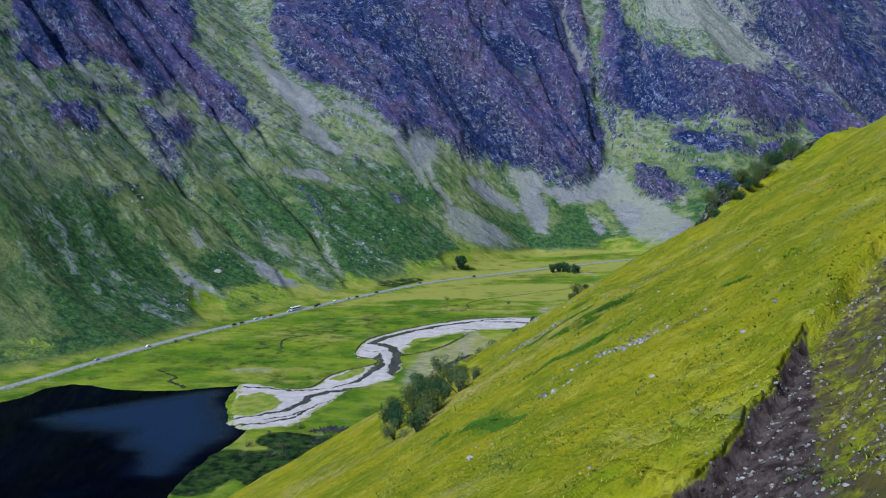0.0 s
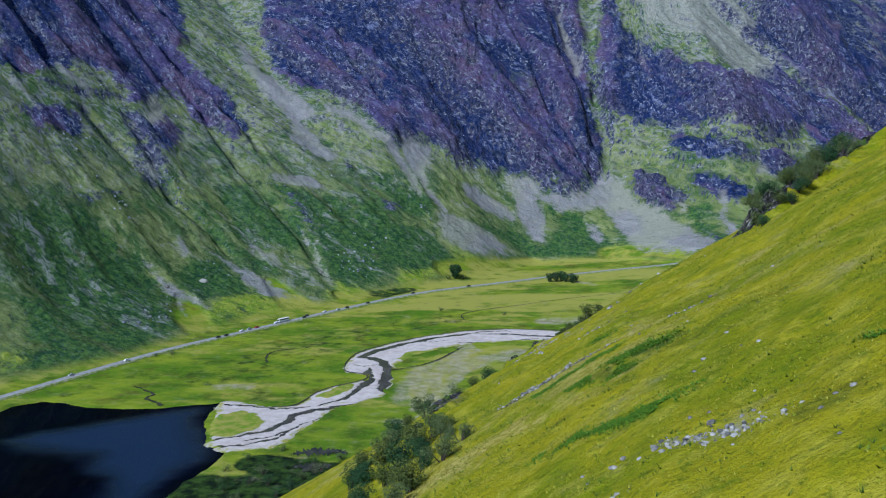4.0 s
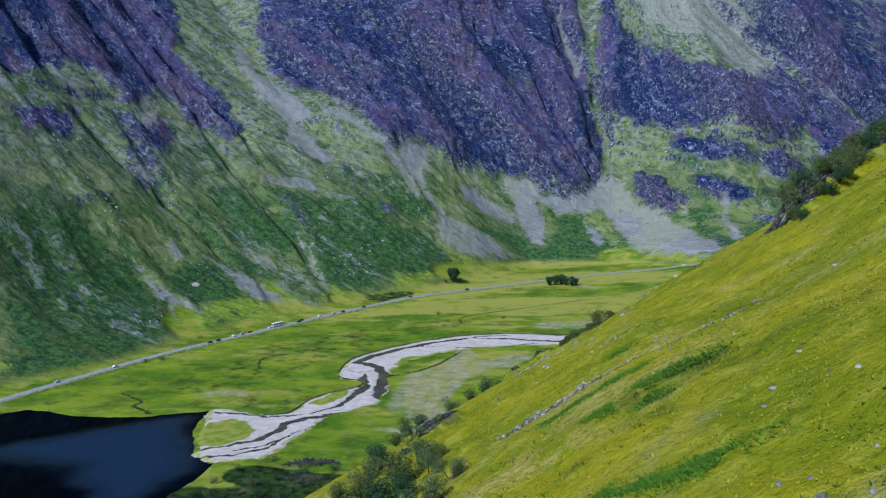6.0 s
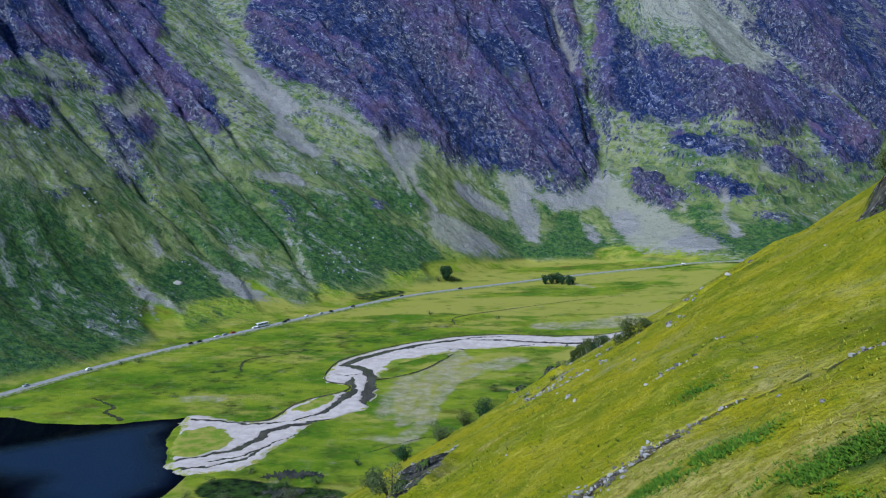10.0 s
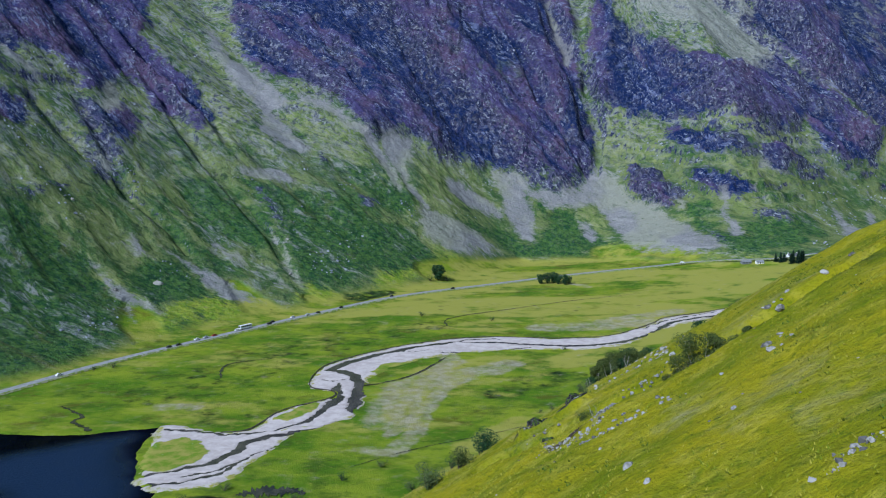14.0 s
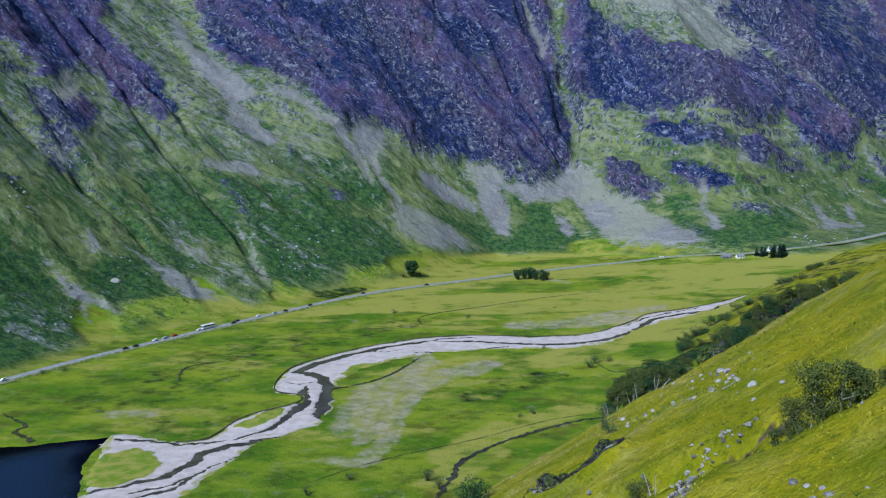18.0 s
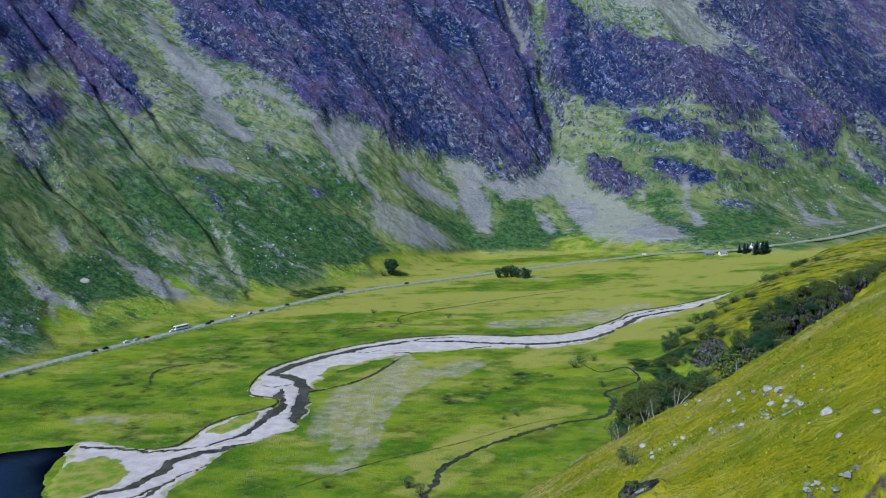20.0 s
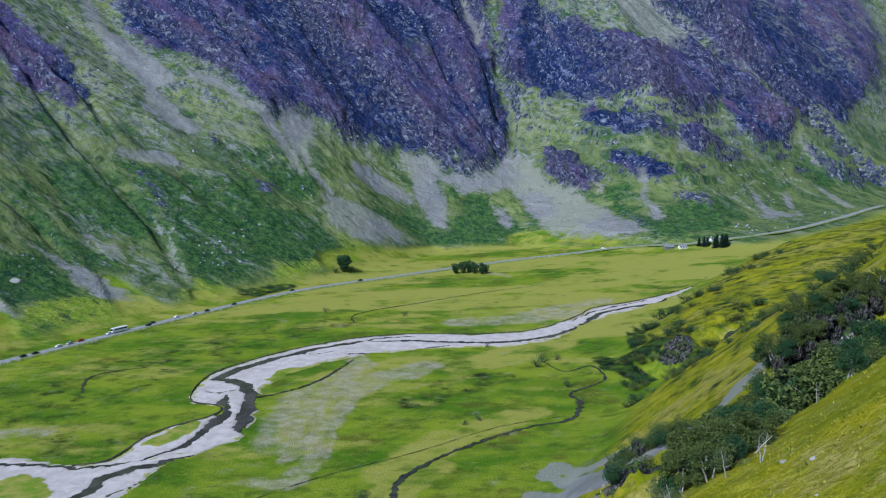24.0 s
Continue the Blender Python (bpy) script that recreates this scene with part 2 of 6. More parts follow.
    grain = n.math("MULTIPLY", n.math("SUBTRACT", n.noise(10, 7, 0.7), 0.5), 2.4)
    pale = n.mix(n.ramp(n.noise(6, 6, 0.7), 0.4, 0.62), (0.24, 0.215, 0.13), (0.36, 0.325, 0.255))
    col = n.mix(n.ramp(n.math("ADD", gravel, grain), 0.1, 0.9, 0, 0.75), col, pale)
    soil = n.mix(n.ramp(n.noise(0.8, 6, 0.7), 0.38, 0.62), (0.022, 0.015, 0.013), (0.08, 0.06, 0.052))
    col = n.mix(n.ramp(n.math("ADD", earth, n.math("MULTIPLY", n.math("SUBTRACT", fine, 0.5), 0.7)), 0.38, 0.6), col, soil)
    turf = n.math("ADD", n.math("MULTIPLY", n.noise(1.3, 6, 0.7), n.ramp(earth, 0.2, 0.5, 0.75, 0.15)), n.math("MULTIPLY", n.noise(0.4, 4, 0.65), n.ramp(earth, 0.2, 0.5, 0.22, 0.1)))
    cliff = n.math("ADD", n.math("MULTIPLY", n.noise(13, 8, 0.7, (1.0, 1.0, 0.55)), n.ramp(heather, 0.2, 0.8, 4.0, 13.0)), n.math("MULTIPLY", vein, 3.0))
    tall = n.t.nodes.new("ShaderNodeMix")
    n.put(tall.inputs[0], mountain).put(tall.inputs[2], turf).put(tall.inputs[3], cliff)
    n.bump(tall.outputs[0], 0.9, 1.0)
    return n.done(col)


def water_material():
    n = Nodes("loch_water", roughness=0.06, specular=0.1)
    breeze_sheen = n.math("ADD", n.attr("breeze_sheen")[0], n.math("MULTIPLY", n.math("SUBTRACT", n.noise(22, 5, 0.6, (0.5, 1.0, 1.0, 0.3)), 0.5), 0.6))
    ruffled = n.ramp(breeze_sheen, 0.15, 1.0)
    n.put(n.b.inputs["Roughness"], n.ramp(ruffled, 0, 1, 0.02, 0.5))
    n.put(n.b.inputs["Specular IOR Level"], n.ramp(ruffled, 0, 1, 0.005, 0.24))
    bump = n.t.nodes.new("ShaderNodeBump")
    bump.inputs["Distance"].default_value = 0.35
    n.put(bump.inputs["Strength"], n.ramp(ruffled, 0, 1, 0.004, 1.0)).put(bump.inputs["Height"], n.noise(1.2, 4, 0.6)).put(n.b.inputs["Normal"], bump.outputs[0])
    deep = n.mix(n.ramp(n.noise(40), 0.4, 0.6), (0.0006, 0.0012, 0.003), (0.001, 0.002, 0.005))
    # the ruffled patch has its bright sky reflection put into the base colour
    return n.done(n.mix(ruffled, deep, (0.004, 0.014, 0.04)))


def river_material():
    n = Nodes("river_water", roughness=0.15, specular=0.3)
    n.bump(n.noise(0.7, 4, 0.6), 0.15, 0.1)
    return n.done(n.mix(n.ramp(n.noise(9), 0.4, 0.6), (0.028, 0.026, 0.018), (0.06, 0.055, 0.042)))


def gravel_material():
    n = Nodes("river_gravel")
    c = n.mix(n.ramp(n.noise(5, 7, 0.72), 0.35, 0.65), (0.37, 0.325, 0.3), (0.49, 0.44, 0.41))
    c = n.mix(n.ramp(n.noise(9, 5, 0.6, (0.4, 1, 1, 0.9)), 0.52, 0.7, 0, 0.5), c, (0.28, 0.245, 0.22))
    turf, wet, rim = n.attr("bar")
    c = n.mix(n.math("MULTIPLY", wet, 0.55), c, (0.13, 0.115, 0.095))
    grass = n.mix(n.ramp(n.noise(5, 5), 0.35, 0.65), (0.12, 0.19, 0.012), (0.25, 0.24, 0.05))
    bits = n.math("MULTIPLY", n.math("SUBTRACT", n.noise(5, 6, 0.7), 0.5), 2.2)
    c = n.mix(n.ramp(n.math("ADD", turf, bits), 0.35, 0.75), c, grass)
    c = n.mix(n.math("MULTIPLY", n.ramp(n.math("ADD", rim, n.math("MULTIPLY", bits, 1.2)), 0.75, 1.25), n.math("SUBTRACT", 1.0, wet)), c, grass)
    n.bump(n.noise(0.4, 4), 0.25, 0.1)
    return n.done(c)


def asphalt_material():
    n = Nodes("asphalt", roughness=0.8)
    return n.done(n.mix(n.ramp(n.noise(3, 5), 0.35, 0.65), (0.2, 0.2, 0.2), (0.28, 0.28, 0.275)))


def burn_material():
    n = Nodes("peaty_water", roughness=0.15, specular=0.5)
    n.bump(n.noise(0.7, 4, 0.6), 0.1, 0.1)
    return n.done(n.mix(n.ramp(n.noise(5), 0.4, 0.6), (0.016, 0.018, 0.01), (0.045, 0.045, 0.025)))


def shaded_soil_material():
    n = Nodes("shaded_bank_soil")
    n.bump(n.noise(0.6, 4), 0.6, 0.2)
    return n.done(n.mix(n.ramp(n.noise(2.5, 5, 0.7), 0.35, 0.65), (0.03, 0.026, 0.02), (0.09, 0.08, 0.06)))


def verge_material():
    n = Nodes("verge")
    n.bump(n.noise(0.5, 4), 0.4, 0.1)
    return n.done(n.mix(n.ramp(n.noise(2.2, 5, 0.65), 0.4, 0.62), (0.12, 0.17, 0.02), (0.25, 0.25, 0.16)))


BURN, SHADED_SOIL, VERGE = burn_material(), shaded_soil_material(), verge_material()
GROUND, WATER, RIVER, GRAVEL, ASPHALT = ground_material(), water_material(), river_material(), gravel_material(), asphalt_material()

# ---- the shape of the land ----
def lattice(ix, iy, seed):
    h = (ix.astype(np.int64) * 374761393 + iy.astype(np.int64) * 668265263 + seed * 1442695041) & 0x7FFFFFFF
    h = ((h ^ (h >> 13)) * 1274126177) & 0x7FFFFFFF
    return ((h ^ (h >> 16)) & 0xFFFF) / 65535.0


def vnoise(x, y, seed=0):
    """Smooth noise from 0 to 1 with a cell of one unit."""
    ix, iy = np.floor(x), np.floor(y)
    fx, fy = x - ix, y - iy
    fx, fy = fx * fx * fx * (fx * (fx * 6 - 15) + 10), fy * fy * fy * (fy * (fy * 6 - 15) + 10)
    a, b = lattice(ix, iy, seed), lattice(ix + 1, iy, seed)
    c, d = lattice(ix, iy + 1, seed), lattice(ix + 1, iy + 1, seed)
    return (a + (b - a) * fx) * (1 - fy) + (c + (d - c) * fx) * fy


def fbm(x, y, cell, octaves=4, seed=0, gain=0.5):
    """Noise about 0, from -1 to 1, whose largest forms are one cell across."""
    total, amp, norm, f = 0 * x, 1.0, 0.0, 1.0 / cell
    for o in range(octaves):
        u, v = x * math.cos(o) - y * math.sin(o), x * math.sin(o) + y * math.cos(o)
        total = total + amp * (2 * vnoise(u * f + 17.3 * o, v * f + 9.1 * o, seed + o) - 1)
        norm, amp, f = norm + amp, amp * gain, f * 2.03
    return total / norm


def ridged(x, y, cell, octaves=4, seed=0):
    """Noise from 0 to 1 with sharp crests."""
    total, amp, norm, f = 0 * x, 1.0, 0.0, 1.0 / cell
    for o in range(octaves):
        u, v = x * math.cos(o) - y * math.sin(o), x * math.sin(o) + y * math.cos(o)
        total = total + amp * (1 - np.abs(2 * vnoise(u * f + 5.7 * o, v * f + 3.3 * o, seed + o) - 1))
        norm, amp, f = norm + amp, amp * 0.5, f * 2.1
    return total / norm


def step(v, lo, hi):
    t = np.clip((v - lo) / (hi - lo), 0, 1)
    return t * t * (3 - 2 * t)


def softplus(v, w):
    return w * np.logaddexp(0, v / w)


def smin(a, b, k):
    return -softplus(-a + b, k) + b


def along(x, y, pts):
    """Distance to a line of points, its run at the nearest point, and the side (+1: left of its way)."""
    best, run, side, done = np.full(x.shape, 1e9), np.zeros(x.shape), np.ones(x.shape), 0.0
    for (ax, ay), (bx, by) in zip(pts[:-1], pts[1:]):
        dx, dy = bx - ax, by - ay
        n = math.hypot(dx, dy)
        t = np.clip(((x - ax) * dx + (y - ay) * dy) / (n * n), 0, 1)
        d = np.hypot(x - ax - t * dx, y - ay - t * dy)
        near = d < best
        best = np.where(near, d, best)
        run = np.where(near, done + t * n, run)
        side = np.where(near, np.sign(dx * (y - ay) - dy * (x - ax) + 1e-9), side)
        done += n
    return best, run, side


def blob_line(x, y, pts):
    """1 within a line of (x, y, half width), falling to 0 outside it."""
    out = np.zeros(x.shape)
    xs, ys, ws = [p[0] for p in pts], [p[1] for p in pts], [p[2] for p in pts]
    pad = 2 * max(ws) + 5
    inside = (x > min(xs) - pad) & (x < max(xs) + pad) & (y > min(ys) - pad) & (y < max(ys) + pad)
    px, py = x[inside], y[inside]
    got = np.zeros(px.shape)
    for (ax, ay, aw), (bx, by, bw) in zip(pts[:-1], pts[1:]):
        dx, dy = bx - ax, by - ay
        t = np.clip(((px - ax) * dx + (py - ay) * dy) / (dx * dx + dy * dy + 1e-9), 0, 1)
        d = np.hypot(px - ax - t * dx, py - ay - t * dy) / (aw + (bw - aw) * t)
        got = np.maximum(got, 1 - step(d, 0.65, 1.25))
    out[inside] = got
    return out


# The foot of the mountain beyond the glen, and of the hill on this side.
NORTH_FOOT = [(-900, 150), (-520, 400), (-330, 520), (-225, 640), (-185, 740), (-140, 800), (-60, 895), (20, 975), (120, 1095), (210, 1100),
              (310, 1020), (440, 990), (560, 1050), (760, 1220), (1300, 1600)]
SOUTH_FOOT = [(-900, -500), (-300, 130), (-140, 270), (-45, 335), (8, 370), (45, 402), (75, 448), (96, 484), (113, 508), (145, 585), (178, 663), (289, 813), (484, 1030), (900, 1330), (1500, 1700)]
STATIONS = [0, 150, 300, 450, 600, 750, 900, 1050, 1300, 1600]
LOWER = [0.35, 0.3, 0.3, 0.6, 0.75, 0.45, 0.3, 0.2, 0.25, 0.3]
UPPER = [0.82, 0.8, 0.68, 0.62, 0.95, 1.2, 1.0, 0.98, 1.05, 0.96]
BREAK = 80.0


def floor_height(x, y):
    return 0.7 + 0.012 * softplus(y - 540, 40) + 0.055 * softplus(x - 130, 30)


def mountain_height(x, y):
    d, run, side = along(x, y, NORTH_FOOT)
    s, run = d * side, 0.86 * x + 0.51 * y
    low, up = np.interp(run, STATIONS, LOWER), np.interp(run, STATIONS, UPPER)
    hollow = 32 * np.exp(-((x - 430) / 130) ** 2 - ((y - 1200) / 110) ** 2) * step(s, 0, 90)
    return low * softplus(s, 6) + (up - low) * softplus(s - BREAK, 20) - hollow, s, run


def hill_height(x, y):
    yy = np.clip(y, 140, 290) - 140
    z1 = 143 + 0.60 * x - 0.195 * np.minimum(y, 290) - 0.0012 * yy * yy - 0.53 * np.maximum(y - 290, 0)
    z1 = np.where(y < 0, 143 + 0.60 * x - 0.08 * y, z1)
    d, run, side = along(x, y, SOUTH_FOOT)
    z2 = 0.88 * d * -side
    # the hill's lower spur, running on up the glen
    q = d * -side
    far = floor_height(x, y) + np.where(q > 0, 40 * (1 - np.exp(-0.62 * np.maximum(q, 0) / 40)), 0.6 * q)
    far = np.where(y > 540, far * step(y, 545, 640) * (1 - step(y, 900, 990)) - 30 * (1 - step(y, 545, 640)) - 30 * step(y, 900, 990), -50)
    return np.maximum(smin(z1, z2, 4.0), far), q


def base_height(x, y):
    m, s, _ = mountain_height(x, y)
    h, q = hill_height(x, y)
    f = floor_height(x, y)
    m = np.where(s > -60, m, 0)
    h = np.where(q > -40, softplus(h - f, 2.0), 0)
    return f + m + h


# Gullies and ridges of the mountain: x, y, half width.
RIDGES = [([(-361, 1338, 10), (-251, 1273, 12), (-156, 1212, 12), (-71, 1180, 10)], 7), ([(500, 1530, 30), (581, 1462, 30), (632, 1375, 28), (690, 1300, 22)], 28)]
GULLIES = [
    ([(-419, 1238, 8), (-351, 1203, 7.5), (-281, 1107, 6), (-228, 1039, 5), (-174, 987, 5), (-143, 953, 4.5), (-114, 898, 3), (-95, 851, 2.5)], 7),
    ([(-274, 1155, 3.5), (-235, 1112, 4), (-209, 1076, 4)], 5),
    ([(200, 1512, 13), (210, 1426, 12), (234, 1369, 12), (237, 1304, 11), (225, 1245, 9)], 13),
    ([(286, 1508, 9.4), (270, 1451, 9), (250, 1368, 10)], 10),
    ([(111, 1470, 7), (154, 1383, 7.6), (172, 1325, 7), (197, 1283, 6), (218, 1248, 6)], 12),
    ([(-33, 1378, 5), (-1, 1316, 5), (44, 1265, 4.5)], 8),
    ([(500, 1640, 34), (560, 1520, 36), (640, 1455, 36), (740, 1380, 30), (800, 1330, 24)], 62),
    ([(-372, 969, 6), (-317, 947, 6), (-276, 924, 5), (-228, 908, 3.3), (-208, 889, 2.7)], 6),
    ([(-475, 981, 6), (-414, 963, 5.5), (-358, 1029, 5.7), (-273, 928, 3.8)], 6),
    ([(-143, 1355, 5), (-99, 1287, 4.6), (-66, 1231, 4.4)], 8),
]
# What grows and lies on the mountain, as outlines on the plan.
WALL_HEATHER = [[(-278, 1473), (-261, 1369), (-229, 1278), (-193, 1237), (-160, 1244), (-126, 1219), (-92, 1192), (-67, 1173), (-44, 1182), (-17, 1205), (14, 1201), (50, 1216), (90, 1228), (126, 1226), (160, 1216), (204, 1221), (228, 1253), (238, 1348), (231, 1438), (240, 1580)]]
BUTTRESS_HEATHER = [[(247, 1336), (257, 1439), (292, 1585), (304, 1480), (333, 1438), (378, 1358), (421, 1320), (497, 1394), (556, 1392), (604, 1351), (637, 1316), (681, 1350), (615, 1283), (563, 1258), (542, 1279), (538, 1309), (491, 1270), (438, 1251), (394, 1266), (360, 1288), (324, 1298), (289, 1313), (265, 1326)]]
FAR_HEATHER = [[(491, 1452), (611, 1679), (1263, 2140), (1020, 1691), (794, 1442), (738, 1446), (618, 1345), (563, 1391), (536, 1430)]]
LEDGE_HEATHER = [[(333, 1286), (386, 1252), (414, 1220), (443, 1215), (407, 1203), (371, 1226), (335, 1250)], [(272, 1240), (299, 1225), (323, 1175), (322, 1160), (302, 1168), (278, 1203)], [(340, 1204), (363, 1197), (388, 1167), (409, 1148), (379, 1142), (348, 1170)], [(435, 1220), (491, 1232), (503, 1222), (460, 1190), (435, 1201)]]
SHOULDER_HEATHER = [[(-511, 1058), (-409, 1436), (-354, 1280), (-347, 1225), (-310, 1197), (-270, 1168), (-238, 1126), (-243, 1086), (-271, 1109), (-288, 1093), (-304, 1107), (-330, 1128), (-330, 1054), (-345, 1039), (-361, 1059), (-383, 1054), (-407, 1044), (-423, 983), (-453, 942)]]
SHOULDER_PATCH = [[(-410, 903), (-395, 951), (-372, 952), (-367, 922), (-385, 891)], [(-330, 1008), (-321, 1059), (-297, 1042), (-293, 999), (-312, 985)]]
HEATHER_GROUND = WALL_HEATHER + BUTTRESS_HEATHER + FAR_HEATHER + LEDGE_HEATHER + SHOULDER_HEATHER + SHOULDER_PATCH
SPUR_SCREE = [[(-299, 1341), (-286, 1349), (-246, 1267), (-227, 1267), (-192, 1229), (-154, 1196), (-163, 1191), (-179, 1189), (-154, 1153), (-119, 1124), (-129, 1108), (-156, 1118), (-182, 1122), (-187, 1171), (-217, 1205), (-241, 1235), (-269, 1259)]]
EDGE_SCREE = [[(-157, 1217), (-119, 1205), (-83, 1181), (-56, 1170), (-28, 1141), (-14, 1106), (-22, 1096), (-42, 1128), (-71, 1159), (-111, 1180), (-147, 1197)]]
LONG_SCREE = [[(-53, 1172), (-34, 1194), (-9, 1203), (-7, 1173), (-16, 1145), (-2, 1118), (14, 1101), (42, 1105), (69, 1111), (95, 1103), (111, 1087), (82, 1041), (46, 1043), (21, 1039), (1, 1049), (-4, 1068), (2, 1093), (-11, 1104), (-24, 1133), (-40, 1150)]]
MIDDLE_SCREE = [[(25, 1173), (52, 1185), (86, 1184), (107, 1176), (100, 1160), (75, 1156), (50, 1151), (37, 1154)], [(91, 1224), (125, 1224), (142, 1214), (134, 1200), (142, 1182), (139, 1128), (118, 1140), (107, 1167), (100, 1198)]]
CONE_SCREE = [[(228, 1253), (238, 1253), (254, 1229), (269, 1206), (293, 1173), (313, 1141), (326, 1095), (337, 1052), (312, 1034), (281, 1052), (250, 1068), (243, 1107), (238, 1148), (231, 1180), (221, 1193), (200, 1185), (182, 1193), (164, 1189), (140, 1197), (127, 1207), (160, 1211), (202, 1217)], [(195, 1171), (213, 1167), (220, 1144), (207, 1131), (197, 1146)]]
SHELF_SCREE = [[(-192, 1042), (-167, 1066), (-143, 1066), (-128, 1055), (-156, 1045), (-184, 1034)], [(-338, 1052), (-341, 1099), (-314, 1060), (-316, 1021), (-329, 1019)], [(-315, 952), (-303, 961), (-292, 950), (-297, 931)], [(-438, 943), (-425, 941), (-401, 916), (-410, 918), (-427, 929)], [(-440, 1034), (-412, 1019), (-383, 1013), (-389, 1005), (-414, 999)]]
FAN_SCREE_A = [[(-227, 874), (-213, 877), (-189, 870), (-159, 863), (-134, 843), (-109, 834), (-117, 824), (-145, 826), (-161, 830), (-178, 841), (-188, 855)], [(-196, 919), (-174, 910), (-156, 911), (-155, 892), (-171, 900), (-190, 909)], [(-149, 901), (-127, 890), (-111, 877), (-113, 866), (-134, 884)], [(-148, 973), (-133, 954), (-126, 933), (-112, 904), (-98, 884), (-95, 842), (-102, 841), (-106, 877), (-118, 897), (-132, 930), (-139, 958)], [(-276, 814), (-255, 808), (-240, 792), (-228, 791), (-206, 782), (-195, 769), (-204, 767), (-220, 773), (-204, 723), (-205, 720), (-225, 770), (-240, 783), (-257, 802)]]
FAN_SCREE_B = [[(-254, 875), (-242, 870), (-231, 853), (-240, 850), (-248, 859)]]
EAST_SCREE = [[(364, 1172), (374, 1157), (368, 1122), (371, 1086), (359, 1071), (347, 1082), (362, 1108), (360, 1142)], [(312, 1180), (327, 1164), (324, 1145), (314, 1160)], [(515, 1191), (514, 1155), (511, 1121), (543, 1116), (555, 1178), (573, 1191), (547, 1110), (481, 1077), (500, 1141)], [(629, 1236), (652, 1214), (655, 1163), (633, 1158), (631, 1213)], [(640, 1300), (653, 1288), (668, 1267), (658, 1270), (644, 1287)], [(429, 1209), (445, 1192), (459, 1194), (465, 1192), (441, 1187), (426, 1195)], [(405, 1149), (421, 1129), (413, 1130)]]
STREAM_SCREE = [[(201, 1526), (211, 1524), (215, 1468), (226, 1425), (225, 1397), (214, 1408), (203, 1448)]]
STONE_GROUND = SPUR_SCREE + EDGE_SCREE + LONG_SCREE + MIDDLE_SCREE + CONE_SCREE + SHELF_SCREE + FAN_SCREE_A + FAN_SCREE_B + EAST_SCREE + STREAM_SCREE
SCREE_GRASS = [[(-6, 1203), (28, 1207), (78, 1214), (88, 1207), (95, 1190), (52, 1185), (29, 1171), (44, 1149), (64, 1149), (29, 1106), (9, 1108), (-4, 1145)]]
SPUR_GRASS = [[(-174, 1193), (-127, 1196), (-84, 1175), (-53, 1154), (-55, 1121), (-80, 1112), (-114, 1122), (-149, 1156)], [(-278, 1132), (-258, 1239), (-217, 1205), (-189, 1159), (-190, 1112), (-199, 1064), (-229, 1081), (-259, 1106)], [(-354, 894), (-318, 910), (-311, 878), (-324, 844), (-353, 830), (-367, 861)], [(-339, 1081), (-324, 1098), (-294, 1100), (-270, 1054), (-277, 1001), (-302, 1012)]]
BUTTRESS_GRASS = [[(258, 1322), (289, 1313), (330, 1291), (317, 1270), (332, 1236), (296, 1242), (262, 1246), (243, 1263), (253, 1301)], [(346, 1294), (397, 1263), (445, 1250), (535, 1299), (540, 1275), (476, 1232), (415, 1228), (358, 1280)], [(358, 1229), (406, 1201), (446, 1190), (409, 1150), (370, 1197)]]
CONE_GRASS = [[(182, 1193), (221, 1191), (231, 1167), (228, 1153), (189, 1171)], [(225, 1136), (243, 1104), (250, 1064), (279, 1046), (201, 1030), (147, 1068), (111, 1087), (197, 1101)], [(1, 1045), (45, 1039), (88, 1040), (165, 1063), (141, 1030), (69, 1028), (26, 998)]]
FOOT_GRASS = [[(-45, 945), (-14, 979), (26, 1000), (-13, 949), (-44, 928)], [(-182, 830), (-135, 826), (-123, 782), (-150, 736), (-190, 687), (-216, 761), (-193, 774)], [(-104, 903), (-68, 893), (-78, 846), (-100, 806), (-95, 853)], [(-250, 868), (-235, 865), (-224, 837), (-239, 833)]]
FRESH_GROUND = SCREE_GRASS + SPUR_GRASS + BUTTRESS_GRASS + CONE_GRASS + FOOT_GRASS
WEST_BRACKEN = [[(-360, 769), (-332, 820), (-299, 824), (-259, 807), (-226, 774), (-205, 720), (-207, 673), (-231, 610), (-270, 595)], [(-242, 991), (-207, 1004), (-158, 981), (-138, 954), (-149, 930), (-185, 927), (-206, 931)], [(-235, 836), (-211, 871), (-182, 851), (-179, 802), (-204, 783), (-233, 801)]]
MIDDLE_BRACKEN = [[(-189, 1026), (-161, 1034), (-99, 1053), (-75, 1059), (-45, 1045), (-4, 1057), (16, 1020), (9, 993), (-45, 947), (-63, 902), (-93, 895), (-120, 923), (-139, 966), (-169, 997)], [(-80, 1112), (-42, 1116), (-6, 1102), (-3, 1077), (-45, 1058), (-71, 1079)], [(-63, 895), (-34, 930), (9, 961), (-22, 881), (-50, 857)], [(-135, 826), (-118, 831), (-106, 812), (-119, 786)]]
CONE_BRACKEN = [[(109, 1203), (127, 1205), (139, 1186), (134, 1164), (120, 1168)], [(150, 1189), (179, 1189), (196, 1168), (226, 1149), (214, 1119), (187, 1080), (150, 1088), (112, 1098), (89, 1108), (48, 1107), (84, 1147), (116, 1136), (141, 1126), (149, 1157)]]
EAST_BRACKEN = [[(320, 1159), (362, 1150), (346, 1120), (349, 1090), (395, 1092), (455, 1109), (476, 1082), (396, 1031), (345, 1042), (325, 1096)], [(630, 1259), (700, 1269), (710, 1256), (627, 1225)]]
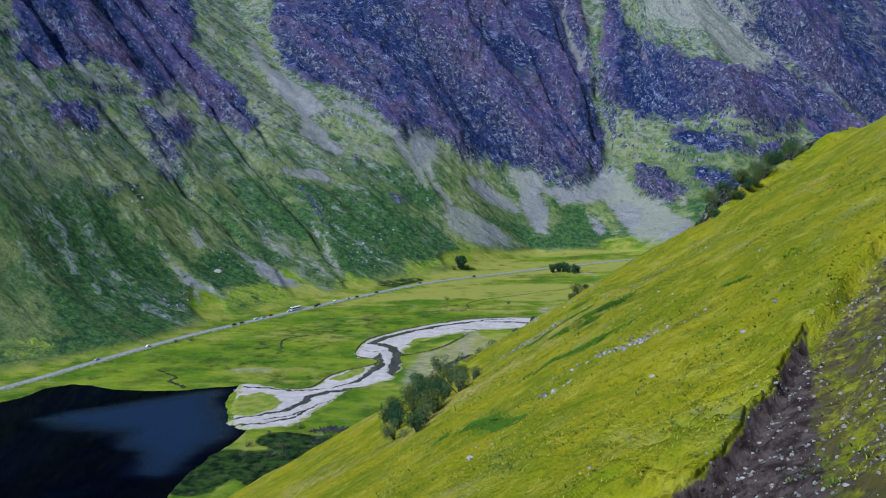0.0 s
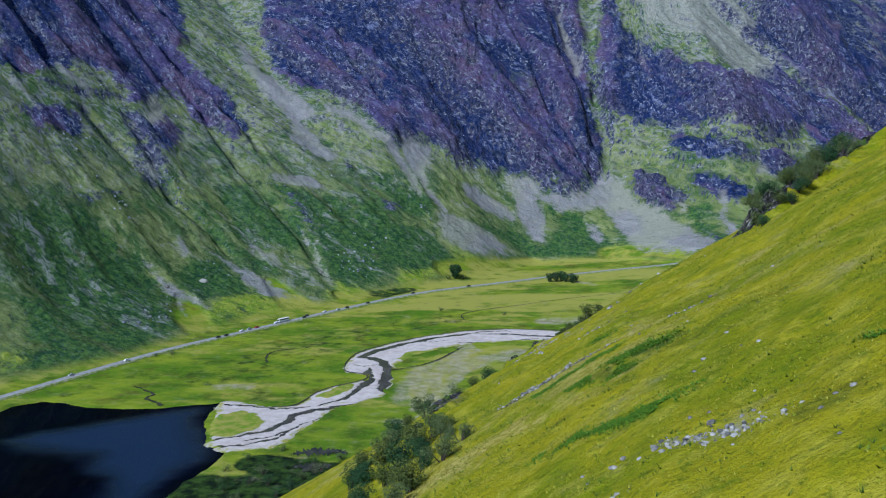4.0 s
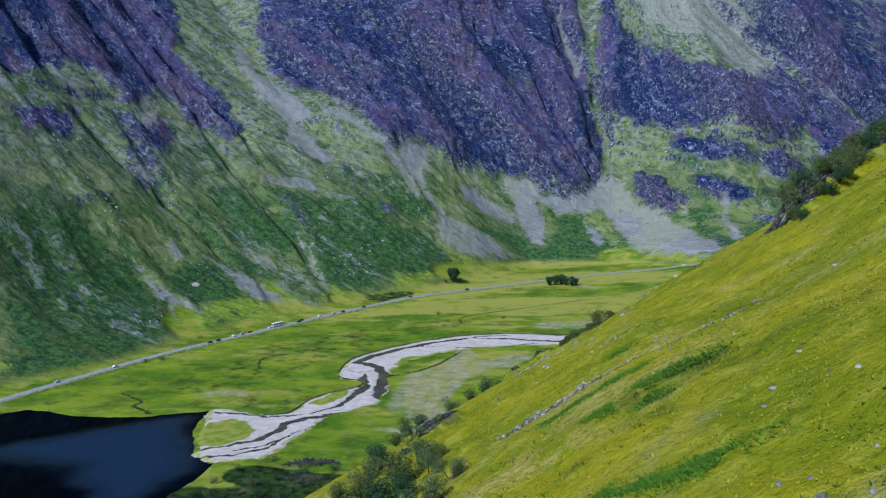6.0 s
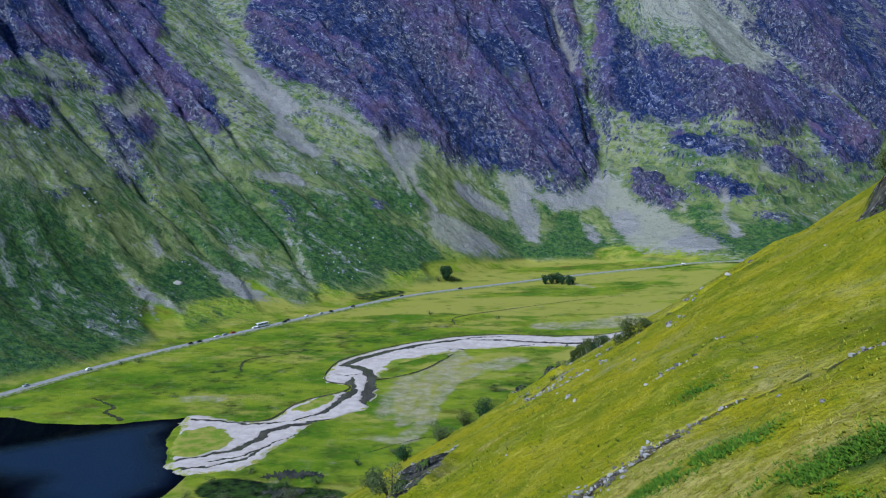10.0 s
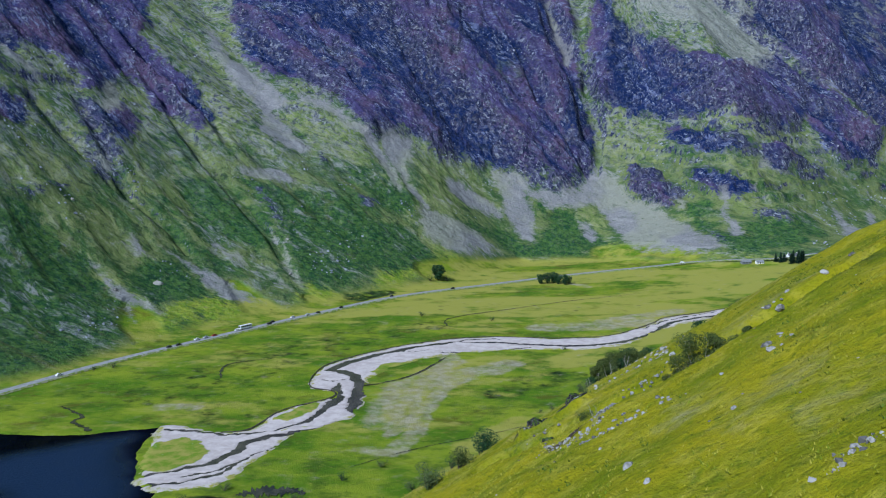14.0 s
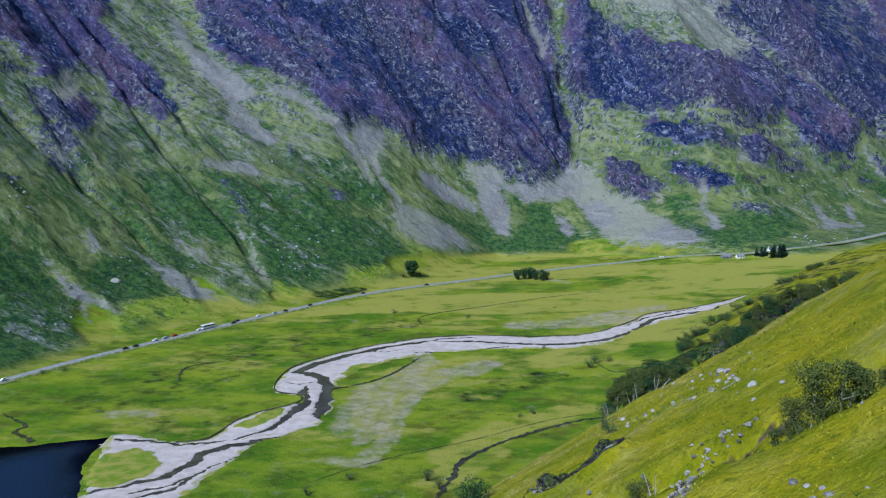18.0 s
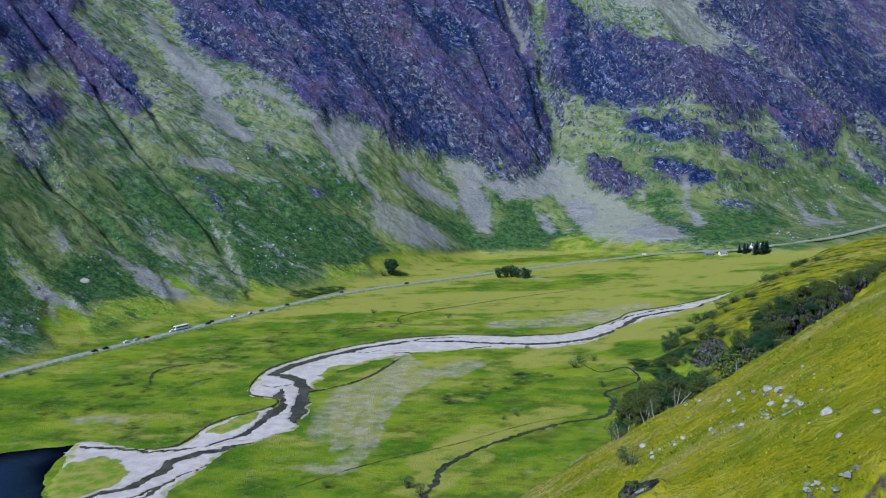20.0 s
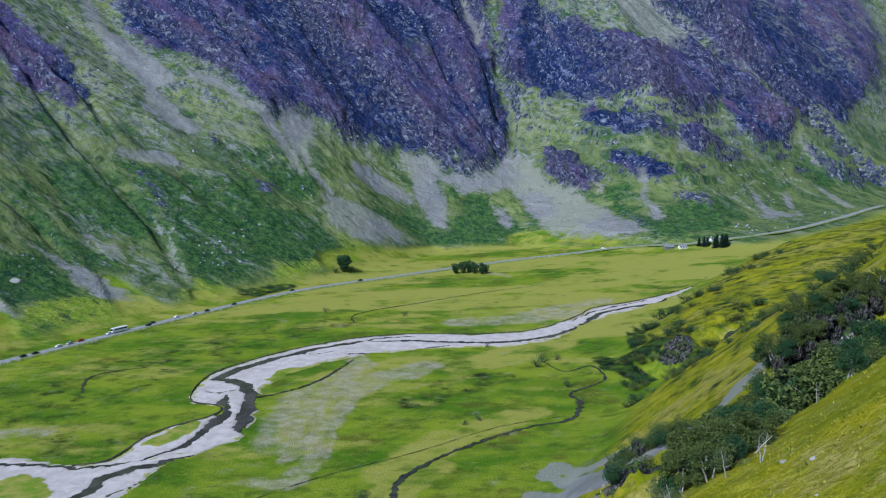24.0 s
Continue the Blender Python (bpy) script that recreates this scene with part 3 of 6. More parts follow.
DARK_GROUND = WEST_BRACKEN + MIDDLE_BRACKEN + CONE_BRACKEN + EAST_BRACKEN
WALL_CRAG = [[(90, 1230), (126, 1231), (161, 1220), (207, 1227), (210, 1219), (166, 1208), (128, 1216), (96, 1223)], [(-164, 1268), (-119, 1264), (-95, 1230), (-85, 1192), (-115, 1213), (-151, 1225)], [(-87, 1383), (-43, 1374), (-27, 1362), (-67, 1362)]]
SHOULDER_CRAG = [[(-332, 840), (-316, 867), (-313, 899), (-304, 883), (-315, 841), (-342, 806)], [(-364, 1033), (-326, 1018), (-295, 981), (-277, 949), (-301, 916), (-328, 964)], [(-173, 1017), (-159, 1020), (-131, 984), (-140, 970)], [(-119, 1124), (-107, 1135), (-101, 1108), (-112, 1092)], [(-70, 1071), (-46, 1079), (-45, 1056), (-60, 1045)]]
EAST_CRAG = [[(332, 1098), (344, 1085), (348, 1059), (330, 1061), (325, 1085)], [(273, 1243), (313, 1205), (336, 1168), (321, 1162), (288, 1191), (271, 1219)], [(387, 1118), (444, 1111), (427, 1089), (388, 1104)], [(373, 1261), (426, 1225), (456, 1207), (404, 1202)], [(456, 1207), (526, 1245), (541, 1226), (473, 1192)], [(681, 1295), (805, 1394), (819, 1372), (680, 1262)]]
CRAG_GROUND = WALL_CRAG + SHOULDER_CRAG + EAST_CRAG
RIDGE_PALE = [[(332, 1573), (336, 1487), (366, 1436), (414, 1392), (450, 1334), (518, 1383), (571, 1388), (616, 1341), (572, 1391), (539, 1426), (506, 1443), (555, 1663)]]
PALE_GROUND = RIDGE_PALE
# far slope paled for haze, put into its colour; buttress patch is grey rock
HAZED_FAR_ROCK = [[(896, 1979), (681, 1603), (747, 1614), (786, 1570), (829, 1506), (1020, 1691), (1302, 2160)], [(287, 1533), (326, 1481), (378, 1415), (413, 1318), (360, 1350), (311, 1414), (276, 1447)]]
HAZED_ROCK_GROUND = HAZED_FAR_ROCK
LOCH = [(-125, 538), (-165, 526), (-200, 527), (-244, 541), (-263, 503), (-330, 455), (-420, 380), (-560, 250), (-640, 80), (-560, -60), (-380, -20), (-250, 140),
        (-165, 260), (-125, 330), (-121, 370), (-118, 400), (-105, 447), (-119, 466), (-128, 496), (-130, 525)]


def smooth_line(pts, n, closed=False):
    """n points along a smooth curve through pts."""
    p = np.array(pts, float)
    p = np.vstack([p[-1], p, p[0], p[1]]) if closed else np.vstack([2 * p[0] - p[1], p, 2 * p[-1] - p[-2]])
    out = []
    for a, b, c, d in zip(p[:-3], p[1:-2], p[2:-1], p[3:]):
        t = np.linspace(0, 1, 17)[:-1, None]
        out.append(0.5 * (2 * b + (c - a) * t + (2 * a - 5 * b + 4 * c - d) * t * t + (3 * b - a - 3 * c + d) * t ** 3))
    out = np.vstack(out + [p[-2:-1]])
    run = np.r_[0, np.cumsum(np.hypot(*np.diff(out[:, :2], axis=0).T))]
    at = np.linspace(0, run[-1], n + 1 if closed else n)
    got = np.stack([np.interp(at, run, out[:, k]) for k in range(out.shape[1])], 1)
    return got[:-1] if closed else got


def inside(x, y, pts):
    """Distance to the edge of a closed line, positive inside it."""
    odd = np.zeros(x.shape, bool)
    for (ax, ay), (bx, by) in zip(pts, pts[1:] + pts[:1]):
        if ay != by:
            odd ^= ((ay > y) != (by > y)) & (x < (bx - ax) * (y - ay) / (by - ay) + ax)
    d = along(x, y, pts + pts[:1])[0]
    return np.where(odd, d, -d)


LOCH_EDGE = [tuple(p) for p in smooth_line(LOCH, 90, True)]


def patches(x, y, outlines, soft, ragged=0.0, seed=31):
    """1 inside any of the outlines, falling to 0 across their ragged edges."""
    out = np.zeros(x.shape)
    for pts in outlines:
        xs, ys, pad = [p[0] for p in pts], [p[1] for p in pts], soft + 2 * ragged
        box = (x > min(xs) - pad) & (x < max(xs) + pad) & (y > min(ys) - pad) & (y < max(ys) + pad)
        if box.any():
            px, py = x[box], y[box]
            d = inside(px + ragged * fbm(px, py, 26, 4, seed), py + ragged * fbm(px, py, 26, 4, seed + 9), pts)
            out[box] = np.maximum(out[box], step(d, -soft, soft))
    return out


# How the ribs of the mountain lean on the plan, by where they cross the line y = 1300.
RIB_AT = [-600, -300, 20, 130, 225, 300, 560, 700]
RIB_LEAN = [-1.4, -1.35, -1.5, -0.95, -0.2, 0.1, -1.1, -1.3]
RIB_FOOT = [-1.2, -1.2, -1.25, -1.15, -1.0, -0.95, -0.9, -0.9]


def rib_line(x, y):
    """Where the rib through a place crosses the line y = 1300: it runs on down the slope unchanged."""
    up, low = np.clip(y - 1300, 0, 170), np.clip(y - 1300, -700, 0)
    w = x + 0.0
    for _ in range(9):
        w = 0.4 * w + 0.6 * (x - np.interp(w, RIB_AT, RIB_LEAN) * up - np.interp(w, RIB_AT, RIB_FOOT) * low)
    return w


# Lines on the near hill: x, y, half width.
TURF_EDGE = [(-6, 19), (0.5, 26.2), (7.8, 33), (10.7, 34.9), (13.5, 37.9), (16.4, 42.1), (18.6, 45.8), (21.6, 50), (25.3, 54.5), (28, 57.2), (30.1, 58.7), (38, 64)]
EARTH = TURF_EDGE[:8] + [(18, 41), (15.6, 35.3), (13.8, 30), (12.3, 26), (8, 17)]
SCAR = TURF_EDGE + [(60, 70), (60, 20), (14, 8)]
CRAGS = [([(69, 283, 3.5), (75, 284.5, 5), (82, 288, 6)], 10), ([(84, 288, 6), (95, 295, 8), (112, 300, 9)], 4), ([(52, 297, 5), (55, 303, 5)], 6), ([(188, 612, 7), (195, 618, 8)], 6),
         ([(50, 158, 2.5), (57, 168, 4), (68, 178, 5), (80, 184, 5)], 3.5), ([(1, 150, 2), (3, 160, 2.5)], 2), ([(16.5, 197, 1.6), (21, 197, 1.6)], 1.5), ([(210, 590, 6), (222, 600, 6)], 4)]
RAVINES = [([(0, 232, 9), (14, 240, 10), (28, 246, 11), (44, 251, 11.5), (62, 256, 12), (84, 261, 11), (110, 266, 10)], 13), ([(12, 192, 2.5), (19, 185, 3), (27, 179, 3), (34, 178, 3), (44, 179, 2.5)], 1.8),
           ([(66, 330, 8), (95, 345, 9), (130, 360, 9)], 6)]
STONE_LINES = [
    [(9.4, 120.5, 1.3), (12.1, 121.3, 1.1), (14.9, 121.4, 0.7), (18.2, 122.5, 0.3), (21.2, 122.6, 0.3)],
    [(25.3, 120.5, 0.2), (28, 119.7, 0.2), (31, 120.4, 0.3)],
    [(20, 136, 0.3), (21, 137, 0.4), (23, 138, 0.3)],
    [(17, 169, 0.4), (20, 168, 0.4), (21, 167, 0.4)],
    [(15, 178, 0.7), (18, 173, 0.5), (24, 185, 0.6), (26, 184, 0.6)],
    [(14, 76, 0.6), (16, 73, 0.8), (18, 70, 0.7)],
    [(8, 74, 0.5), (11, 72, 0.5)],
    [(47, 259, 1.2), (54, 266, 1.6), (57, 270, 1.2)],
    [(26, 258, 1.6), (33, 255, 1.5), (40, 258, 1.4)],
    [(39, 295, 1.8), (46, 301, 2), (49, 299, 1.4)],
    [(22, 252, 1.2), (30, 246, 1.2), (38, 249, 1.0)],
    [(0, 160, 0.8), (3, 166, 1.0), (6, 172, 0.8)],
]
RUNNELS = [[(15.2, 176.8, 0.7), (17.4, 176.6, 0.7), (20.5, 178, 0.6), (25, 183, 0.6), (28, 182, 0.5), (29.7, 181.3, 0.4)], [(9.4, 120.5, 1.6), (12.1, 121.3, 1.3), (14.9, 121.4, 0.9), (18.2, 122.5, 0.5), (21.2, 122.6, 0.4), (25.3, 120.5, 0.3), (31, 120.4, 0.4)]]
HILL_SCREE = [[(112, 458, 3), (104, 480, 4), (96, 498, 4), (88, 488, 4)], [(80, 470, 5), (89, 463, 6), (96, 447, 6), (100, 428, 5), (108, 415, 5), (114, 410, 4)], [(93, 482, 4), (98, 462, 4), (104, 444, 3)], [(122, 414, 3), (136, 424, 4), (145, 428, 3)]]
BRACKEN_LINES = [
    [(11.5, 115.8, 1.0), (14.5, 115.6, 0.9), (16.8, 114, 0.7), (19.1, 113, 0.5)],
    [(15.7, 105.4, 1.2), (18.3, 106, 1.4), (20.8, 105.8, 1.3), (22.8, 104.8, 0.9)],
    [(13.8, 106.8, 0.8), (16.4, 104.1, 0.8), (18.3, 101.8, 0.5)],
    [(14, 85, 0.7), (16, 84, 0.7)],
    [(19, 84, 0.5), (20, 84, 0.7), (21, 83, 0.5)],
    [(0, 80, 0.7), (4, 74, 0.9), (6, 67, 0.8)],
    [(20, 128, 0.8), (22, 128, 0.9)],
    [(24, 74, 0.5), (26, 71, 0.6), (28, 70, 0.5)],
    [(9, 91, 0.7), (14, 86, 0.9), (17, 84, 0.8)],
]


def land_height(x, y):
    """The height of the ground, with all its forms."""
    f = floor_height(x, y)
    m, s, run = mountain_height(x, y)
    h, q = hill_height(x, y)
    onm, onh = step(s, -5, 45), step(h - f, 0, 14) * step(q, -10, 20)
    z = f + np.where(s > -60, m, 0) + np.where(q > -40, softplus(h - f, 2.0), 0)
    hea = patches(x, y, HEATHER_GROUND, 22, 8) * onm
    crags = patches(x, y, CRAG_GROUND, 9, 6, 35) * onm
    bare = patches(x, y, STONE_GROUND, 9, 5, 37) * onm
    up = step(s, 10, 130) * onm * (1 - 0.8 * bare)
    # spurs and ribs run down the slope
    warp = 14 * fbm(x, y, 90, 3, 5) + 4 * fbm(x, y, 22, 2, 6)
    w, v = rib_line(x, y) + warp, y - 0.3 * x
    spur = ridged(w, 0.16 * v, 110, 2, 11) - 0.6
    rib = ridged(w, 0.2 * v, 30, 3, 17) - 0.6
    crag = ridged(x + 0.4 * warp, y, 17, 4, 19) - 0.6
    tor = ridged(x - 0.3 * warp, y + 0.2 * z, 34, 4, 29) - 0.6
    z = z + up * ((12 + 34 * hea) * spur + (5 + 7 * hea) * rib + (2 + 6 * hea) * crag + (1 + 7 * hea) * tor)
    z = z + 4 * crags * up * (0.3 + ridged(w, y, 9, 3, 27))
    for pts, high in RIDGES:
        z = z + high * onm * blob_line(x, y, [(a, b, 2.0 * g) for a, b, g in pts])
    # a band of cliff where the heather begins, and ledges on the buttress
    z = z + 12 * hea * up * step(x, -140, 0)
    ledge = step(x, 225, 290) * step(z, 60, 85) * (1 - step(z, 185, 215)) * onm
    t = (z + 16 * fbm(x, y, 60, 4, 23)) / 15.0
    z = z + ledge * 15.0 * (0.35 + 0.55 * step(fbm(x, y, 35, 3, 25), -0.2, 0.2)) * (step(t - np.floor(t), 0.35, 0.75) - (t - np.floor(t)))
    z = z + onm * (1.6 * fbm(x, y, 14, 4, 7))
    for pts, deep in GULLIES:
        z = z - deep * step(s, 15, 110) * blob_line(x, y, [(a, b, g * 1.6) for a, b, g in pts])
    for pts, deep in RAVINES:
        z = z - deep * blob_line(x, y, pts)
    # the near hill: a runs along its contours, b across them
    a, b = 0.31 * x + 0.95 * y, 0.95 * x - 0.31 * y
    z = z + onh * (1.2 * fbm(x, y, 18, 3, 41) + 0.4 * fbm(a * 0.7, b, 5, 3, 43) + (0.14 + 0.14 * step(fbm(x, y, 25, 2, 49), -0.1, 0.4)) * fbm(a * 0.9, b, 1.5, 3, 47))
    z = z + onh * 0.3 * (ridged(0.14 * a + 0.3 * fbm(x, y, 20, 2, 66), b, 7, 2, 65) - 0.5) * step(fbm(x, y, 40, 2, 67), -0.3, 0.2)
    for pts, high in CRAGS:
        k = blob_line(x, y, [(p, r, g * 1.3) for p, r, g in pts])
        z = z + k * high * (0.25 + 0.75 * ridged(x, y, 6, 3, 51))
    # the scar: a turf edge, bare earth below it, rough stony grass beyond
    earth, scar = np.full(x.shape, -50.0), np.full(x.shape, -50.0)
    close = (x > -20) & (x < 70) & (y > 0) & (y < 85)
    cx, cy = x[close] + 0.5 * fbm(x[close], y[close], 3, 3, 57), y[close] + 0.5 * fbm(x[close], y[close], 3, 3, 58)
    earth[close], scar[close] = inside(cx, cy, EARTH), inside(cx, cy, SCAR)
    rough = step(scar, 0, 1.5) * (1 - step(scar, 9, 16))
    z = z - 1.7 * step(scar, -0.2, 0.6) * (1 - step(scar, 4, 13)) + rough * (0.8 * ridged(x, y, 1.8, 3, 55) - 0.4)
    # short cuts in the turf above its edge
    lap = ridged(0.3 * x + 0.3 * fbm(x, y, 4, 2, 60), y + 0.25 * x, 1.25, 2, 59)
    cut = step(lap, 0.55, 0.74) * step(scar, -12, -2.5) * (1 - step(scar, -0.6, 0)) * (1 - step(y, 42, 54)) * step(fbm(x, y, 5, 3, 62), -0.5, 0.1)
    z = z - 0.6 * cut
    z = z + (1 - onm) * (1 - onh) * 0.15 * fbm(x, y, 18, 2, 61)
    near = (x < 0) & (y < 560)
    e = np.full(x.shape, -50.0)
    e[near] = inside(x[near], y[near], LOCH_EDGE)
    e = e + 2.0 * fbm(x, y, 9, 3, 63)
    z = np.where(e > -2, np.minimum(z, 0.55 - 0.35 * (e + 0.5)), z)
    return np.maximum(z, -4), dict(onm=onm, onh=onh, hea=hea, bare=bare, crags=crags, spur=spur, s=s, h=h - f, e=e, w=w, v=v, rib=rib + 0.7 * crag + 0.6 * tor, earth=earth, scar=scar, rough=rough, cut=cut)


def land_at(x, y):
    return float(land_height(np.array([float(x)]), np.array([float(y)]))[0][0])


# ---- the ground sheet ----
def spaced(*runs):
    out = [runs[0][0]]
    for a, b, d in runs:
        n = max(1, round((b - a) / d))
        out += [a + (b - a) * k / n for k in range(1, n + 1)]
    return np.array(out)


def build_ground():
    xs = spaced((-2600, -900, 70), (-900, -520, 9), (-520, -300, 4), (-300, -20, 2.6), (-20, 4, 0.8), (4, 36, 0.4), (36, 100, 0.75), (100, 420, 2.6), (420, 760, 4.5), (760, 1100, 12), (1100, 3200, 80))
    ys = spaced((-1500, -100, 60), (-100, 15, 4), (15, 22, 0.8), (22, 62, 0.42), (62, 300, 0.8), (300, 1120, 2.6), (1120, 1560, 3.6), (1560, 1800, 8), (1800, 3400, 60))
    gx, gy = np.meshgrid(xs, ys)
    x, y = gx.ravel(), gy.ravel()
    z, c = land_height(x, y)
    # the tops level off and fall away behind
    z = np.where(z > 520, 520 + 90 * np.tanh((z - 520) / 90), z)
    nx, ny = len(xs), len(ys)
    i = (np.arange(ny - 1)[:, None] * nx + np.arange(nx - 1)[None]).ravel()
    quads = np.stack([i, i + 1, i + nx + 1, i + nx], 1).astype(np.int32)
    me = bpy.data.meshes.new("ground")
    me.vertices.add(len(x))
    me.vertices.foreach_set("co", np.stack([x, y, z], 1).astype(np.float32).ravel())
    me.loops.add(quads.size)
    me.loops.foreach_set("vertex_index", quads.ravel())
    me.polygons.add(len(quads))
    me.polygons.foreach_set("loop_start", np.arange(0, quads.size, 4, dtype=np.int32))
    me.polygons.foreach_set("use_smooth", np.ones(len(quads), bool))
    me.update()
    def cover(lines, gain=1.0):
        got = np.zeros(x.shape)
        for pts in lines:
            got = np.maximum(got, blob_line(x, y, [(a, b, r * gain) for a, b, r in pts]))
        return got

    scree = np.maximum.reduce([0.33 * cover(STONE_LINES), 0.95 * cover(HILL_SCREE, 1.2)])
    scree = np.maximum(scree, 0.8 * patches(x, y, STONE_GROUND, 10, 7, 37) * c["onm"])
    # faint streaks of stone down the whole face
    streak = step(ridged(c["w"], 0.12 * c["v"], 30, 3, 77), 0.66, 0.9) * c["onm"] * step(z, 25, 90)
    scree = np.maximum(scree, 0.26 * streak * (1 - 0.6 * c["hea"]) * step(fbm(x, y, 90, 2, 79), 0.0, 0.4))
    # soil colour in the turf cuts stands in for their shade
    earth = np.maximum.reduce([step(c["earth"], -0.5, 0.6), 0.45 * c["rough"], 0.4 * c["cut"], 0.55 * cover(RUNNELS)])
    scree = np.maximum(scree, 0.26 * c["rough"])
    rock = np.maximum(cover([pts for pts, _ in CRAGS[2:]]), cover(CRAG_FACES))
    # the dark cover along the bracken bands is painted shadow beneath the fronds
    lush = np.maximum.reduce([cover(LUSH[1:]), 1.7 * cover(LUSH[2:3]), 0.55 * cover(LUSH[:1]), 0.36 * cover(GREENER), 0.42 * cover(BRACKEN_LINES), 0.5 * c["onh"] * step(y, 400, 540)])
    gravel = 0.62 * cover(GRAVELLY, 1.4)
    far = step(y + 0.6 * x, 690, 900) * (1 - c["onm"])
    dry = 0.55 * step(fbm(0.5 * x, 1.5 * y, 50, 4, 71), -0.05, 0.45) + far * (0.3 + 0.5 * step(fbm(0.4 * x, 1.6 * y, 60, 3, 73), -0.3, 0.3))
    dry = np.maximum(dry, 0.6 * step(c["s"], -30, 0) * (1 - step(c["s"], 10, 40)))
    dry = np.maximum(dry, 0.7 * cover(DRY)) * (1 - c["onh"]) + 0.9 * c["rough"]
    bracken = np.maximum(patches(x, y, DARK_GROUND, 20, 12, 41), 0.45 * step(fbm(x, y, 70, 4, 81), 0.1, 0.4))
    fresh = np.maximum(patches(x, y, FRESH_GROUND, 18, 10, 43), 0.5 * step(fbm(x, y, 60, 4, 83), 0.05, 0.4))
    heather = patches(x, y, HEATHER_GROUND, 16, 10)
    pale = np.maximum(patches(x, y, PALE_GROUND, 14, 12, 45), 0.42 * patches(x, y, HAZED_ROCK_GROUND, 30, 14, 47))
    wild = patches(x, y, CRAG_GROUND, 12, 8, 35)
    # dry straw on the lower part of the near hill, in bands along it
    straw = c["onh"] * step(y, 70, 110) * (0.25 + 0.5 * step(fbm(0.3 * x + 0.1 * y, y - 0.3 * x, 22, 3, 107), -0.2, 0.4))
    # crest mask: low in the hollows, where the heather colour takes its shade
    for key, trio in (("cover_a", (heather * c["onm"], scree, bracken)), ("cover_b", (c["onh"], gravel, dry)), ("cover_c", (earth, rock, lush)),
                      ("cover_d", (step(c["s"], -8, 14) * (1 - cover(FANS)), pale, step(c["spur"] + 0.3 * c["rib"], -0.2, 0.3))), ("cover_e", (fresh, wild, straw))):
        a = me.attributes.new(key, "FLOAT_COLOR", "POINT")
        a.data.foreach_set("color", np.stack([*trio, np.ones(x.shape)], 1).astype(np.float32).ravel())
    a = me.attributes.new("slope_run", "FLOAT_VECTOR", "POINT")
    a.data.foreach_set("vector", np.stack([0.64 * c["w"], 0.9 * c["v"], 0.4 * z], 1).astype(np.float32).ravel())
    me.materials.append(GROUND)
    ob = new("ground", me)
    return tagged(ob, "grassy glen floor rising to heather and scree slopes", "ground", kind="structure")


def sheet(name, verts, faces, material, label, category, smooth=True):
    me = bpy.data.meshes.new(name)
    me.from_pydata([tuple(v) for v in verts], [], faces)
    me.polygons.foreach_set("use_smooth", [smooth] * len(me.polygons))
    me.materials.append(material)
    ob = new(name, me)
    return tagged(ob, label, category, kind="structure")


def loft(name, lines, lift, material, label, category, under=None):
    """A sheet over the ground through several lines with the same number of points."""
    n, rows = len(lines[0]), len(lines)
    p = np.vstack(lines)
    z = (floor_height(p[:, 0], p[:, 1]) if under is None else np.tile(under, rows)) + np.repeat(lift, n)
    faces = [(r * n + k, r * n + k + 1, (r + 1) * n + k + 1, (r + 1) * n + k) for r in range(rows - 1) for k in range(n - 1)]
    return sheet(name, np.c_[p[:, :2], z], faces, material, label, category)


def ribbon(pts, n, wobble=0.0, seed=0):
    """Left edge, middle and right edge of a line of (x, y, half width)."""
    c = smooth_line(pts, n)
    t = np.gradient(c[:, :2], axis=0)
    t /= np.hypot(t[:, 0], t[:, 1])[:, None]
    side = np.stack([-t[:, 1], t[:, 0]], 1) * c[:, 2:3]
    k = np.arange(n) * 0.35
    wa, wb = 1 + wobble * fbm(k, 0 * k, 1.0, 3, seed), 1 + wobble * fbm(k, 0 * k + 9, 1.0, 3, seed)
    return [c[:, :2] + side * wa[:, None], c[:, :2], c[:, :2] - side * wb[:, None]]


LUSH = [[(47, 586, 10), (73, 614, 15), (95, 625, 12)], [(163, 629, 9), (160, 649, 6), (170, 604, 7)], [(-112, 375, 12), (-106, 405, 15), (-76, 395, 24), (-45, 415, 20), (-85, 435, 12)],
        [(-56, 886, 13), (-27, 914, 8)], [(171, 634, 9), (189, 636, 9), (200, 610, 8), (212, 596, 7), (228, 604, 6)], [(58, 296, 5), (64, 310, 8), (72, 330, 9), (90, 350, 9)], [(95, 380, 6), (120, 395, 8)]]
GREENER = [[(70, 300, 10), (90, 330, 14), (112, 372, 16), (130, 420, 16), (152, 480, 16), (178, 560, 14)], [(-150, 590, 26), (-115, 640, 34), (-85, 690, 34), (-35, 745, 26), (30, 780, 16)], [(-90, 545, 12), (-110, 560, 16)]]
GRAVELLY = [[(-17, 537, 7), (-13, 573, 9), (-4, 604, 11), (19, 625, 11), (43, 637, 10), (62, 655, 7)], [(-25, 500, 4), (-10, 496, 5), (0, 521, 4.5), (4, 545, 4), (-4, 593, 5)],
            [(96, 760, 10), (136, 760, 12), (181, 767, 9)], [(-137, 569, 5), (-120, 568, 4)], [(20, 690, 4), (24, 660, 6), (14, 640, 6), (-2, 618, 5)], [(-12, 520, 3), (6, 560, 4), (16, 600, 4), (30, 622, 4)], [(150, 775, 8), (210, 800, 8)], [(147, 961, 3), (164, 931, 4)]]
